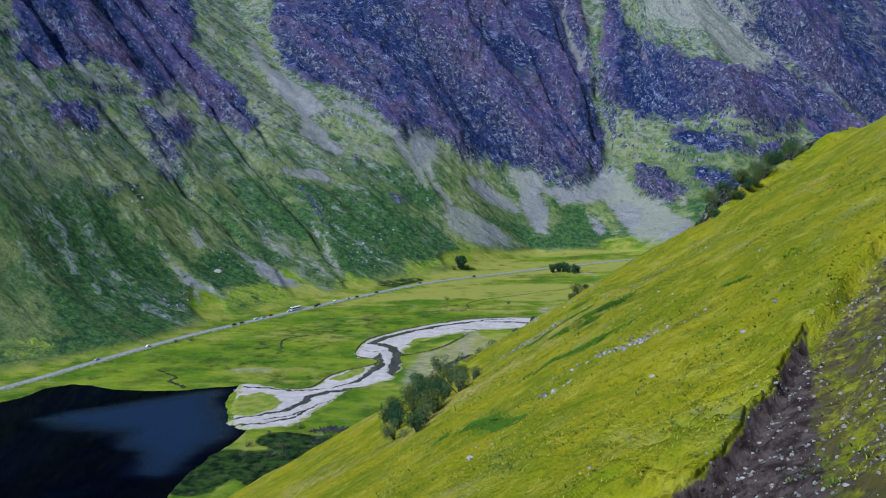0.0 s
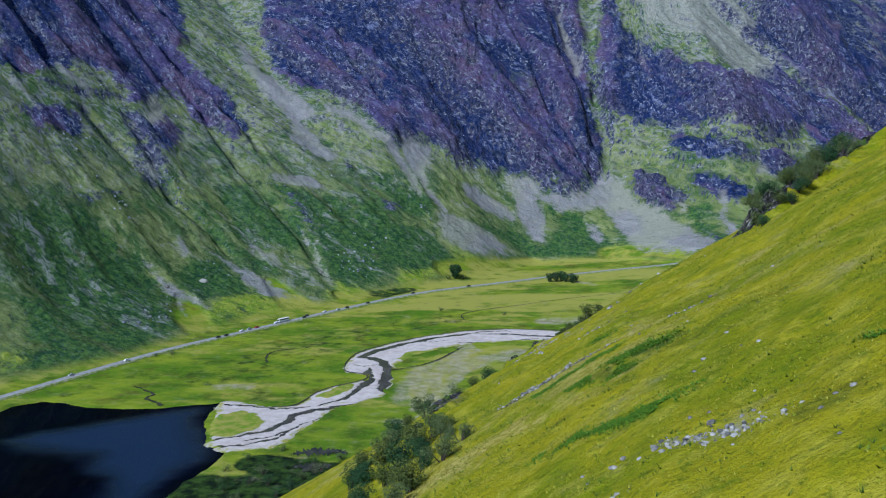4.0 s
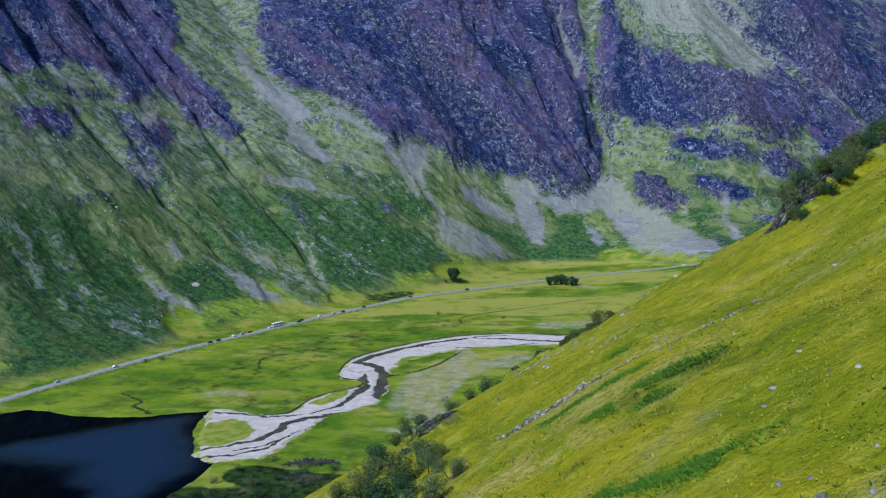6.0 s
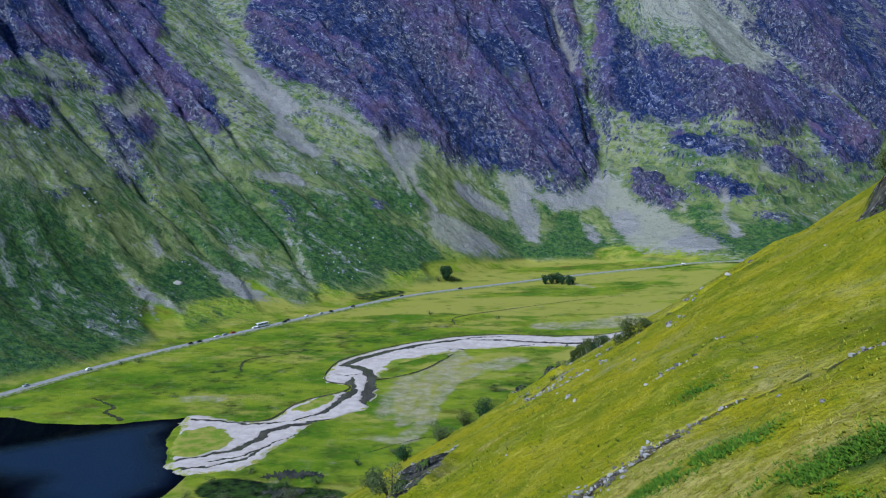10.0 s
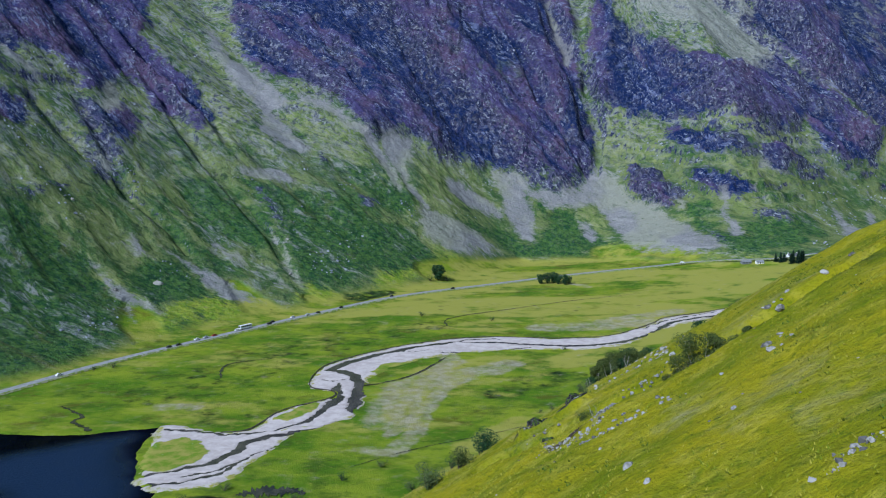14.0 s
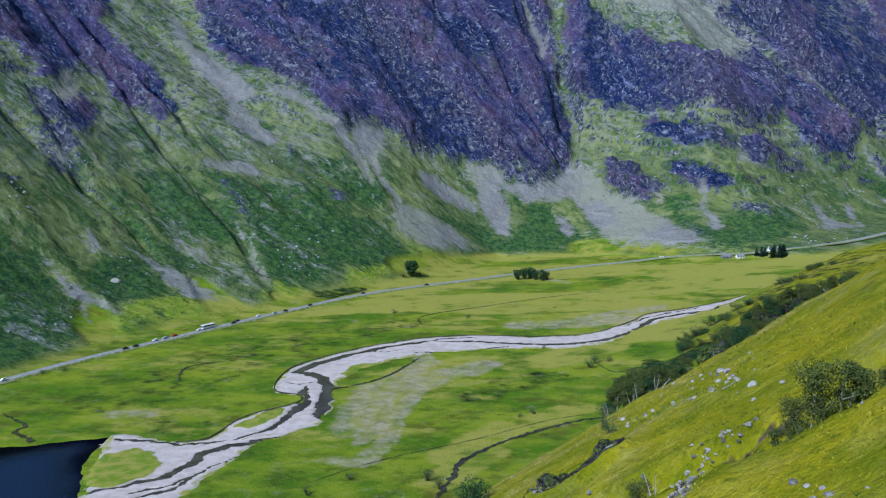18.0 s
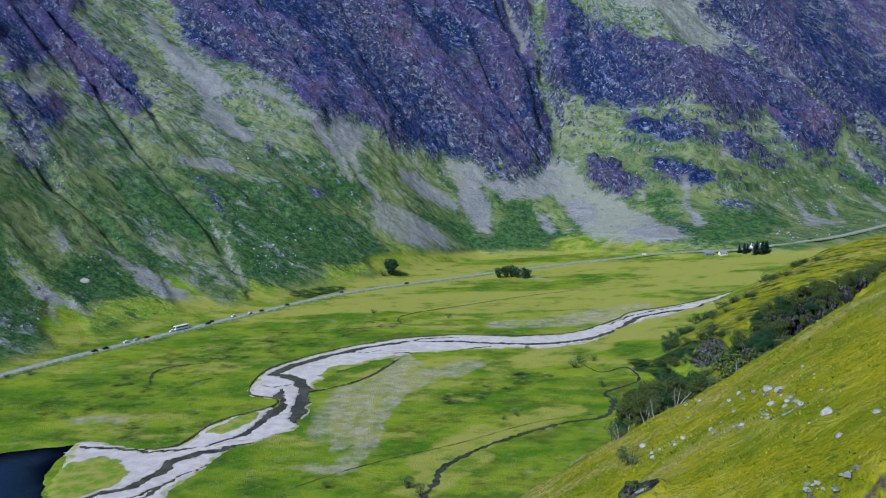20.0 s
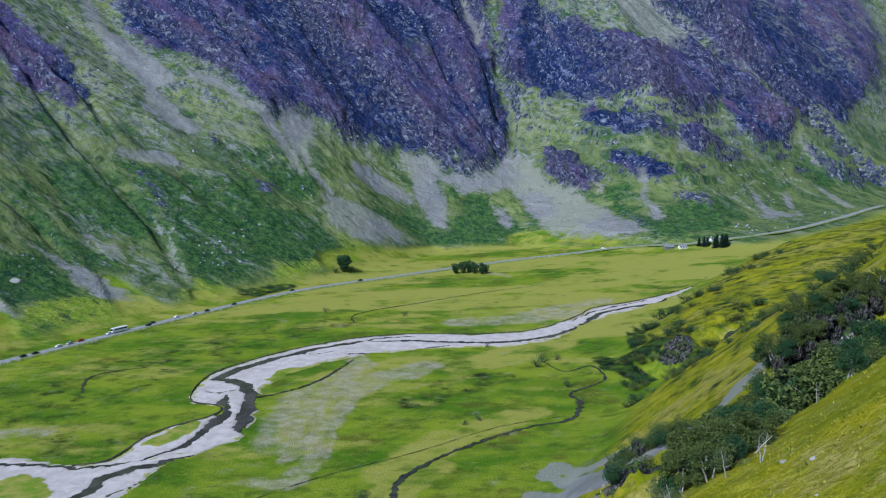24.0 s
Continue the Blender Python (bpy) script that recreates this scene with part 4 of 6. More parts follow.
FANS = [[(-220, 780, 9), (-205, 745, 17), (-190, 715, 10)], [(-160, 860, 8), (-130, 825, 18), (-110, 815, 10)], [(-95, 868, 8), (-75, 850, 16)], [(12, 985, 16), (70, 1030, 22), (120, 1090, 12)],
        [(215, 1110, 14), (270, 1085, 16), (300, 1050, 14)]]
CRAG_FACES = [[(67, 279, 2.5), (72, 280.5, 3), (77, 282, 2.5)], [(48, 158, 3), (58, 168, 4)]]
DRY = [[(-8, 545, 12), (-2, 590, 16), (25, 630, 14)], [(20, 470, 10), (45, 505, 12)], [(10, 640, 14), (60, 670, 12)], [(30, 500, 14), (60, 540, 12), (100, 565, 12)], [(100, 660, 20), (140, 690, 22)], [(-110, 500, 10), (-100, 490, 8)]]
build_ground()

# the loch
# outline of the ruffled water, also tinted as if mirroring bright sky
LOCH_WIND_SHEEN = [(-225, 472), (-213, 484), (-187, 495), (-166, 510), (-140, 522), (-131, 492), (-119, 448), (-121, 426), (-131, 388), (-141, 393), (-146, 421), (-164, 429), (-173, 448), (-206, 455)]
edge = np.array(LOCH_EDGE)
span = np.c_[edge, np.full(len(edge), 0.3)]
me = bpy.data.meshes.new("loch")
bx, by = np.meshgrid(spaced((-660, -260, 12), (-260, -90, 3)), spaced((-80, 340, 12), (340, 560, 3)))
ok = inside(bx.ravel(), by.ravel(), LOCH_EDGE).reshape(bx.shape) > -8
idx = -np.ones(bx.shape, int)
idx[ok] = np.arange(ok.sum())
faces = [(idx[r, k], idx[r, k + 1], idx[r + 1, k + 1], idx[r + 1, k]) for r in range(bx.shape[0] - 1) for k in range(bx.shape[1] - 1)
         if min(idx[r, k], idx[r, k + 1], idx[r + 1, k + 1], idx[r + 1, k]) >= 0]
loch = sheet("loch", np.c_[bx[ok], by[ok], np.full(ok.sum(), 0.3)], [tuple(int(v) for v in f) for f in faces], WATER, "dark still loch water with a ruffled patch tinted as sky reflection", "water")
wind = step(inside(bx[ok] + 6 * fbm(bx[ok], by[ok], 25, 3, 33), by[ok] + 4 * fbm(bx[ok], by[ok], 25, 3, 34), LOCH_WIND_SHEEN), -22, 22)
ruffle = loch.data.attributes.new("breeze_sheen", "FLOAT_COLOR", "POINT")
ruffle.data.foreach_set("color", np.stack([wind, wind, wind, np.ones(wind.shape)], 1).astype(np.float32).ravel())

# the river
BANK_N = [(-127, 527), (-125, 539), (-96, 524), (-83, 529), (-71, 560), (-49, 580), (-47, 594), (-62, 605), (-62, 637), (-51, 664), (-7, 706), (46, 729), (104, 722),
          (142, 726), (179, 757), (197, 777), (240, 792), (290, 822), (345, 868), (420, 915)]
BANK_S = [(-117, 462), (-103, 453), (-83, 458), (-72, 483), (-59, 521), (-34, 547), (-28, 582), (-29, 621), (-17, 649), (20, 680), (71, 691), (122, 690), (153, 706), (187, 741),
          (228, 768), (282, 800), (340, 852), (418, 902)]
CHANNELS = [
    [(-122, 466, 1.2), (-93, 480, 1.6), (-82, 497, 2.4), (-81, 509, 2.6), (-72, 518, 2.4), (-62, 522, 2.2), (-53, 528, 2.4), (-42, 536, 2.2), (-33, 544, 2.4), (-30, 552, 2.2)],
    [(-30, 550, 1.5), (-33.7, 564, 3.6), (-34, 585, 4.4), (-32, 605, 4.2), (-36, 622, 3.4), (-46, 640, 2.4), (-54, 643, 3.4), (-44, 662, 4), (-25, 681, 3), (1, 702, 2), (36, 721, 1.4), (60, 724, 1)],
    [(-46, 613, 1), (-47, 591, 3), (-44, 579, 3.2), (-49.5, 563, 2.6), (-55, 544, 2.2), (-60, 536, 1.2), (-70, 528, 0.8)],
    [(-28, 552, 1.2), (-27, 570, 1.4), (-28, 600, 1.0)],
    [(18, 686, 1), (42, 684, 1.4), (60, 690, 1.2), (81, 697, 1)],
    [(30, 712, 0.8), (48, 714, 1.5), (62, 712, 2), (103, 700, 2.2), (132, 700, 2.4), (152, 710, 2.6), (173, 727, 2.4), (195, 759, 3), (220, 771, 2.4), (243, 776, 2), (286, 811, 2), (342, 860, 2), (418, 908, 2)],
    [(170, 744, 0.8), (190, 766, 1.2), (215, 779, 1), (240, 788, 0.8)],
    [(-64, 622, 0.5), (-52, 618, 0.7), (-42, 620, 0.5)], [(-14, 690, 0.5), (-2, 688, 0.6), (10, 694, 0.4)],
    [(-125, 532, 1), (-104, 526, 1.2), (-92, 520, 1.0), (-84, 523, 0.8), (-74, 528, 1)],
    [(-118, 457, 0.8), (-100, 460, 1.0), (-84, 470, 1.2), (-74, 490, 0.8)], [(-100, 468, 0.6), (-88, 472, 0.8), (-78, 484, 0.6), (-66, 506, 0.7)],
]
ISLANDS = [[(-30, 636), (-18, 658), (-6, 660), (4, 670), (8, 664), (-8, 644), (-21, 626)], [(-73, 545), (-67, 560), (-55, 575), (-53, 568), (-58, 553), (-66, 543)],
           [(-128, 486), (-124, 508), (-114, 518), (-102, 513), (-96, 497), (-98, 481), (-112, 472), (-124, 474)], [(-66, 527), (-58, 531), (-50, 536), (-56, 531)]]
RIVER_EDGE = [tuple(p) for p in smooth_line(BANK_N, 90)] + [tuple(p) for p in smooth_line(BANK_S, 90)][::-1]


def river_grid(keep, height, name, material, label, category, extra=None):
    """A fine sheet over the river's ground, kept where it is wanted."""
    gx, gy = np.meshgrid(np.arange(-142, 428, 1.25), np.arange(440, 926, 1.25))
    at = (gy > 440 + 0.0 * gx) & (np.abs(gy - np.interp(gx, [-140, -90, -40, 0, 100, 200, 420], [495, 500, 590, 690, 705, 770, 910])) < np.interp(gx, [-90, -60, 10, 60], [60, 110, 90, 50]))
    x, y = gx[at], gy[at]
    wx, wy = x + 2.6 * fbm(x, y, 10, 3, 1) + 1.1 * fbm(x, y, 3.5, 2, 2), y + 2.6 * fbm(x, y, 10, 3, 3) + 1.1 * fbm(x, y, 3.5, 2, 4)
    d = inside(wx, wy, RIVER_EDGE)
    turf = np.max([step(inside(wx, wy, p), -1.2, 1.0) for p in ISLANDS], axis=0)
    water = np.max([blob_line(wx, wy, p) for p in CHANNELS], axis=0)
    z = floor_height(x, y) + height(d, turf, water, x, y)
    idx = -np.ones(gx.shape, int)
    idx[at] = np.where(d > keep, np.arange(len(x)), -1)
    q = np.stack([idx[:-1, :-1], idx[:-1, 1:], idx[1:, 1:], idx[1:, :-1]], -1).reshape(-1, 4)
    q = q[q.min(1) >= 0]
    used, q = np.unique(q, return_inverse=True)
    ob = sheet(name, np.c_[x, y, z][used].tolist(), q.reshape(-1, 4).tolist(), material, label, category)
    if extra:
        kind = ob.data.attributes.new(extra, "FLOAT_COLOR", "POINT")
        wet = step(water, 0.02, 0.5)
        kind.data.foreach_set("color", np.stack([turf, wet, step(d, 6, 0), np.ones(d.shape)], 1)[used].astype(np.float32).ravel())
    return ob


def bed_height(d, turf, water, x, y):
    """Gravel bars, low turf islands and the channels between them."""
    return -0.4 + 0.78 * step(d, -2.2, 1.0) + 0.3 * turf + 0.12 * fbm(x, y, 6, 3, 8) - 0.62 * step(water, 0.2, 0.8) * (1 - turf)


river_grid(-3.0, bed_height, "river_bed", GRAVEL, "pale braided gravel bed of the river with grassy bars", "gravel", "bar")
river_grid(0.6, lambda d, turf, water, x, y: 0.14 + 0 * d, "river", RIVER, "shallow brown river water winding between gravel bars", "water")

# raised bank strip; its dark soil colour stands in for the cut bank's shadow
loft("river_bank", ribbon([(a, b + 0.8, 0.55) for a, b in BANK_N[2:]], 420, 1.1, 5), [0.3, 0.75, 0.4], SHADED_SOIL, "cut earth bank along the river, dark with painted shadow", "bank")

# the road
ROAD = [(-640, 150), (-420, 365), (-310, 470), (-275, 527), (-238, 596), (-198, 666), (-157, 722), (-90, 810), (-21, 891), (67, 952), (159, 1001), (284, 1030), (392, 1010),
        (506, 1045), (700, 1190)]
r3 = ribbon([(a, b, 2.9) for a, b in ROAD], 400)
wide = ribbon([(a, b, 4.6) for a, b in ROAD], 400)
ROAD_Z = land_height(r3[1][:, 0], r3[1][:, 1])[0]
ROAD_Z = np.convolve(np.pad(np.maximum(ROAD_Z, floor_height(r3[1][:, 0], r3[1][:, 1])), 8, mode="edge"), np.ones(17) / 17, "valid")
for s, name in ((0, "road_verge"), (2, "road_verge")):
    loft(name, [wide[s], r3[s] + (r3[s] - r3[1]) * 0.25, r3[s]], [0.1, 0.85, 0.92], VERGE, "pale gravel and grass verge beside the road", "verge", ROAD_Z)
loft("road", r3, [0.95, 1.0, 0.95], ASPHALT, "grey two-lane asphalt road along the foot of the mountain", "road", ROAD_Z)

# side channels and burns; the burns' dark ribbons take in their bank shadow
for name, pts, lift, label in (
        ("side_channel", [(20, 672, 0.6), (-1, 630, 0.8), (-20, 612, 0.8), (-31, 606, 1)], 0.46, "narrow dark side channel of the river"),
        ("burn", [(20, 455, 1.5), (28, 478, 1.4), (34, 496, 1.5), (50, 514, 1.1), (70, 530, 1.3), (95, 545, 1.0), (116, 552, 1.2), (127, 575, 1.6), (127, 590, 0.8), (150, 608, 0.9), (151, 635, 0.5), (134, 628, 0.5), (127, 650, 0.4)], 0.24, "narrow peaty burn in the meadow"),
        ("burn", [(-32, 474, 0.2), (0, 499, 0.25), (40, 521, 0.25), (81, 547, 0.25), (112, 556, 0.2)], 0.24, "narrow peaty burn in the meadow"),
        ("burn", [(-193, 571, 0.8), (-175, 553, 1.2), (-176, 544, 1.3), (-162, 530, 2)], 0.22, "narrow peaty burn running into the loch"),
        ("burn", [(-119, 626, 0.7), (-123, 647, 0.9), (-118, 662, 0.9), (-96, 672, 0.6)], 0.24, "narrow peaty burn in the meadow"),
        ("burn", [(31, 764, 0.5), (23, 772, 0.7), (28, 800, 0.8), (77, 832, 0.7), (136, 864, 0.6), (201, 883, 0.4)], 0.24, "old dry meander in the meadow"),
        ("pool", [(-72, 447, 1.5), (-63, 450, 5), (-52, 451, 4.5), (-44, 448, 1.5)], 0.24, "dark peaty pool in boggy ground"),
        ("pool", [(-69, 431, 1.5), (-60, 430, 5), (-50, 432, 2.5)], 0.24, "dark peaty pool in boggy ground")):
    n = max(12, len(pts) * 24)
    loft(name, ribbon([(a, b, w * 0.8) for a, b, w in pts], n, 1.3, 7), [lift, lift, lift], BURN if name != "side_channel" else RIVER, label, "water")


# ---- things ----
def mesh_of(name, verts, faces, material, smooth=False):
    me = bpy.data.meshes.new(name)
    me.from_pydata([tuple(map(float, v)) for v in verts], [], [tuple(map(int, f)) for f in faces])
    if smooth:
        me.polygons.foreach_set("use_smooth", [True] * len(me.polygons))
    me.materials.append(material)
    return me


def part(name, bm, material, parent, label=""):
    """One mesh under a thing; bm is a bmesh or a ready mesh."""
    if isinstance(bm, bmesh.types.BMesh):
        me = bpy.data.meshes.new(name)
        bm.to_mesh(me)
        bm.free()
        me.materials.append(material)
    else:
        me = bm
    ob = new(name, me)
    ob.parent = parent
    return tagged(ob, label)


def thing(name, label, category, group=""):
    ob = new(name)
    ob.empty_display_size = 0.2
    return tagged(ob, label, category, group)


def tint(name, a, b, size=1.0, rough=0.85, spread=0.5, leaf=False):
    """A material between two colours, by noise and by piece."""
    n = Nodes(name, roughness=rough, specular=0.12)
    fac = n.math("ADD", n.math("MULTIPLY", n.noise(size, 5, 0.65), 1 - spread), n.math("MULTIPLY", n.island() if leaf else n.chance(), spread))
    n.bump(n.noise(size * 0.3, 4), 0.4, 0.05 * size)
    return n.done(n.mix(n.ramp(fac, 0.25, 0.7), a, b))


LEAF = tint("birch_leaf", (0.03, 0.05, 0.012), (0.1, 0.125, 0.03), 1.5, 0.7, 0.7, True)
LEAF_DARK = tint("dark_leaf", (0.012, 0.038, 0.016), (0.038, 0.085, 0.03), 2.0, 0.75, 0.7, True)
LEAF_PALE = tint("willow_leaf", (0.045, 0.075, 0.025), (0.11, 0.14, 0.05), 1.5, 0.75, 0.7, True)
NEEDLE = tint("spruce_needle", (0.006, 0.02, 0.014), (0.018, 0.042, 0.022), 1.5, 0.8, 0.7, True)
BARK = tint("birch_bark", (0.1, 0.095, 0.09), (0.42, 0.4, 0.37), 0.5, 0.8, 0.2)
BARK_WHITE = tint("white_bark", (0.2, 0.19, 0.17), (0.46, 0.44, 0.4), 0.5, 0.8, 0.2)
BARK_DARK = tint("brown_bark", (0.03, 0.025, 0.02), (0.09, 0.075, 0.06), 0.5, 0.9, 0.2)
STONE = tint("grey_boulder", (0.06, 0.057, 0.05), (0.34, 0.325, 0.3), 0.35, 0.9, 0.25)
STONE_SMALL = tint("loose_stone", (0.09, 0.088, 0.084), (0.32, 0.31, 0.295), 0.5, 0.9, 0.7, True)
STONE_GULLY = tint("gully_stone", (0.05, 0.045, 0.042), (0.26, 0.24, 0.22), 0.5, 0.9, 0.7, True)
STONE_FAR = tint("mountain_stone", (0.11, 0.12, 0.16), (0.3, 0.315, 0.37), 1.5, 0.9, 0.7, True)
FROND = tint("bracken_frond", (0.04, 0.105, 0.006), (0.1, 0.19, 0.012), 0.8, 0.8, 0.7, True)
BLADE = tint("hill_grass", (0.12, 0.17, 0.005), (0.32, 0.29, 0.03), 3.0, 0.8, 0.6, True)
RUSH = tint("dark_rush", (0.03, 0.07, 0.008), (0.1, 0.14, 0.014), 2.0, 0.8, 0.7, True)


# -- trees --
def stem(bm, a, b, ra, rb, sides=6):
    """A tapered round limb between two points."""
    a, b = Vector(a), Vector(b)
    turn = (b - a).to_track_quat("Z", "Y").to_matrix()
    rings = []
    for p, r in ((a, ra), (b, rb)):
        rings.append([bm.verts.new(p + turn @ Vector((r * math.cos(2 * math.pi * k / sides), r * math.sin(2 * math.pi * k / sides), 0))) for k in range(sides)])
    for k in range(sides):
        bm.faces.new((rings[0][k], rings[0][(k + 1) % sides], rings[1][(k + 1) % sides], rings[1][k]))
    bm.faces.new(rings[1])


def leaves(rng, blobs, count, size, droop=0.0):
    """Small leaf sprays scattered in round clumps (x, y, z, radius), as bent quads."""
    blobs = np.array(blobs, float)
    w = blobs[:, 3] ** 2
    pick = rng.choice(len(blobs), count, p=w / w.sum())
    d = rng.normal(size=(count, 3))
    d /= np.linalg.norm(d, axis=1)[:, None]
    c = blobs[pick, :3] + d * (blobs[pick, 3] * rng.uniform(0.45, 1.08, count) ** 0.6)[:, None] * (1, 1, 0.8)
    n = d + rng.normal(size=(count, 3)) * 0.8 + (0, 0, 0.5)
    n /= np.linalg.norm(n, axis=1)[:, None]
    a = np.cross(n, rng.normal(size=(count, 3)))
    a /= np.linalg.norm(a, axis=1)[:, None]
    b = np.cross(n, a)
    s = size * rng.uniform(0.5, 1.3, count)[:, None]
    v = np.stack([c - a * s, c - b * s * 0.55 + n * s * 0.2, c + a * s - (0, 0, droop), c + b * s * 0.55 + n * s * 0.15], 1).reshape(-1, 3)
    f = np.arange(count * 4).reshape(-1, 4)
    return v, f


def birch(seed, label, leaf, leaf_count=2200, bare=False, trunks=1, bark=None):
    """A tree one metre high: scaled where it stands."""
    rng, rnd = np.random.default_rng(seed), random.Random(seed)
    root = thing("birch_tree", label, "tree", "birches on the hillside")
    bm, blobs, tips = bmesh.new(), [], []
    for t in range(trunks):
        lean = Vector((rnd.uniform(-0.16, 0.16), rnd.uniform(-0.16, 0.16), 0))
        at, r = Vector((0.06 * math.cos(t * 2.4), 0.06 * math.sin(t * 2.4), -0.06)) * (0.4 if trunks == 1 else 1.0), 0.026
        at.z = -0.06
        for k in range(5):
            to = at + Vector((lean.x * 0.35 + rnd.uniform(-0.03, 0.03), lean.y * 0.35 + rnd.uniform(-0.03, 0.03), 0.18))
            stem(bm, at, to, r, r * 0.78)
            if k >= 1:
                for _ in range(2):
                    g = rnd.uniform(0, 6.28)
                    tip = to + Vector((math.cos(g), math.sin(g), rnd.uniform(0.3, 0.9))) * rnd.uniform(0.12, 0.24)
                    stem(bm, to, tip, r * 0.42, r * 0.14, 5)
                    blobs.append((*tip, rnd.uniform(0.13, 0.22)))
                    tips.append(tip)
            at, r = to, r * 0.78
        blobs.append((*at, 0.17))
    part("trunk", bm, bark or BARK, root, "pale bark" if bark is None else "")
    if not bare:
        v, f = leaves(rng, blobs, int(leaf_count * 2.2), 0.021, 0.006)
        part("crown", mesh_of("crown", v, f, leaf), leaf, root)
    return root


def shrub(seed, label, leaf, count=1300, group="shrubs on steep ground"):
    rng, rnd = np.random.default_rng(seed), random.Random(seed)
    root = thing("shrub", label, "shrub", group)
    bm, blobs = bmesh.new(), []
    for k in range(7):
        g, out = rnd.uniform(0, 6.28), rnd.uniform(0.1, 0.55)
        tip = Vector((math.cos(g) * out, math.sin(g) * out, rnd.uniform(0.35, 0.85)))
        stem(bm, (0.05 * math.cos(g), 0.05 * math.sin(g), -0.08), tip * 0.6, 0.025, 0.016, 5)
        stem(bm, tip * 0.6, tip, 0.016, 0.008, 5)
        blobs.append((*tip, rnd.uniform(0.16, 0.3)))
        blobs.append((tip.x * 0.8, tip.y * 0.8, tip.z * 0.55, rnd.uniform(0.14, 0.24)))
    part("stem", bm, BARK_DARK, root)
    v, f = leaves(rng, blobs, count * 2, 0.028)
    v[:, 2] = np.maximum(v[:, 2], 0.0)
    part("foliage", mesh_of("foliage", v, f, leaf), leaf, root)
    return root


def round_tree(seed, label, leaf, count=1500, spread=0.42, group=""):
    rng, rnd = np.random.default_rng(seed), random.Random(seed)
    root = thing("broadleaf_tree", label, "tree", group)
    bm, blobs = bmesh.new(), []
    stem(bm, (0, 0, -0.05), (0.01, 0, 0.22), 0.045, 0.035, 8)
    stem(bm, (0.01, 0, 0.22), (0.0, 0.02, 0.6), 0.035, 0.015, 7)
    for k in range(13):
        g, h = k * 2.4 + rnd.uniform(-0.3, 0.3), 0.2 + 0.62 * (k / 12)
        out = spread * math.sin(math.pi * min(1, 0.25 + 0.75 * (1 - (h - 0.2) / 0.75))) * rnd.uniform(0.5, 0.75)
        tip = Vector((math.cos(g) * out, math.sin(g) * out, h))
        stem(bm, (0.005, 0.01, h * 0.6), tip, 0.018, 0.006, 5)
        blobs.append((*tip, rnd.uniform(0.14, 0.21)))
    blobs += [(0, 0, 0.82, 0.15), (0.03, 0.02, 0.5, 0.25)]
    part("trunk", bm, BARK_DARK, root)
    v, f = leaves(rng, blobs, count, 0.045)
    part("crown", mesh_of("crown", v, f, leaf), leaf, root)
    return root


def spruce(seed, label, count=900):
    rng = np.random.default_rng(seed)
    root = thing("spruce_tree", label, "tree", "spruces beside the cottage")
    bm = bmesh.new()
    stem(bm, (0, 0, -0.04), (0, 0, 0.96), 0.025, 0.004, 7)
    part("trunk", bm, BARK_DARK, root)
    h = rng.uniform(0.06, 0.99, count)
    g = rng.uniform(0, 2 * math.pi, count)
    r = 0.24 * (1 - h) ** 0.8 * (0.75 + 0.25 * np.sin(h * 60)) * rng.uniform(0.3, 1.0, count) ** 0.5
    c = np.stack([r * np.cos(g), r * np.sin(g), h - 0.25 * r], 1)
    out = np.stack([np.cos(g), np.sin(g), np.full(count, -0.35)], 1) * 0.06
    side = np.stack([-np.sin(g), np.cos(g), np.zeros(count)], 1) * 0.025
    v = np.stack([c - side, c + out, c + side, c + (0, 0, 0.02)], 1).reshape(-1, 3)
    part("crown", mesh_of("crown", v, np.arange(count * 4).reshape(-1, 4), NEEDLE), NEEDLE, root)
    return root


def stand(ob, x, y, size, turn=0.0, sink=0.0, lean=0.0, first=False, wide=1.0):
    """Puts a one-metre thing, or a copy of it, on the ground at its size."""
    m = pose(x, y, land_at(x, y) - sink, lean, 0, turn)
    if first:
        ob.matrix_basis = m @ Matrix.Diagonal((size * wide, size * wide, size, 1))
        return ob
    got = copy_thing(ob, m)
    got.scale = (size * wide, size * wide, size)
    return got


class Stock:
    """Kinds of one sort, used in turn; the first use of each is the original itself."""

    def __init__(self, kinds):
        self.kinds, self.used, self.k = kinds, set(), 0

    def place(self, x, y, size, turn=None, label="", **more):
        ob = self.kinds[self.k % len(self.kinds)]
        self.k += 1
        first = ob.name not in self.used
        self.used.add(ob.name)
        got = stand(ob, x, y, size, self.k * 77.0 % 360 if turn is None else turn, first=first, **more)
        if label:
            tagged(got, label)
        return got


BIRCHES = Stock([birch(3, "green birch with a pale slender trunk on the slope", LEAF, 2600), birch(5, "leaning green birch with pale forked trunks", LEAF, 2600, trunks=2),
                 birch(8, "thin green birch with bare pale lower stems", LEAF, 2000, trunks=3), birch(9, "dark green birch with a full crown", LEAF_DARK, 2800, trunks=2)])
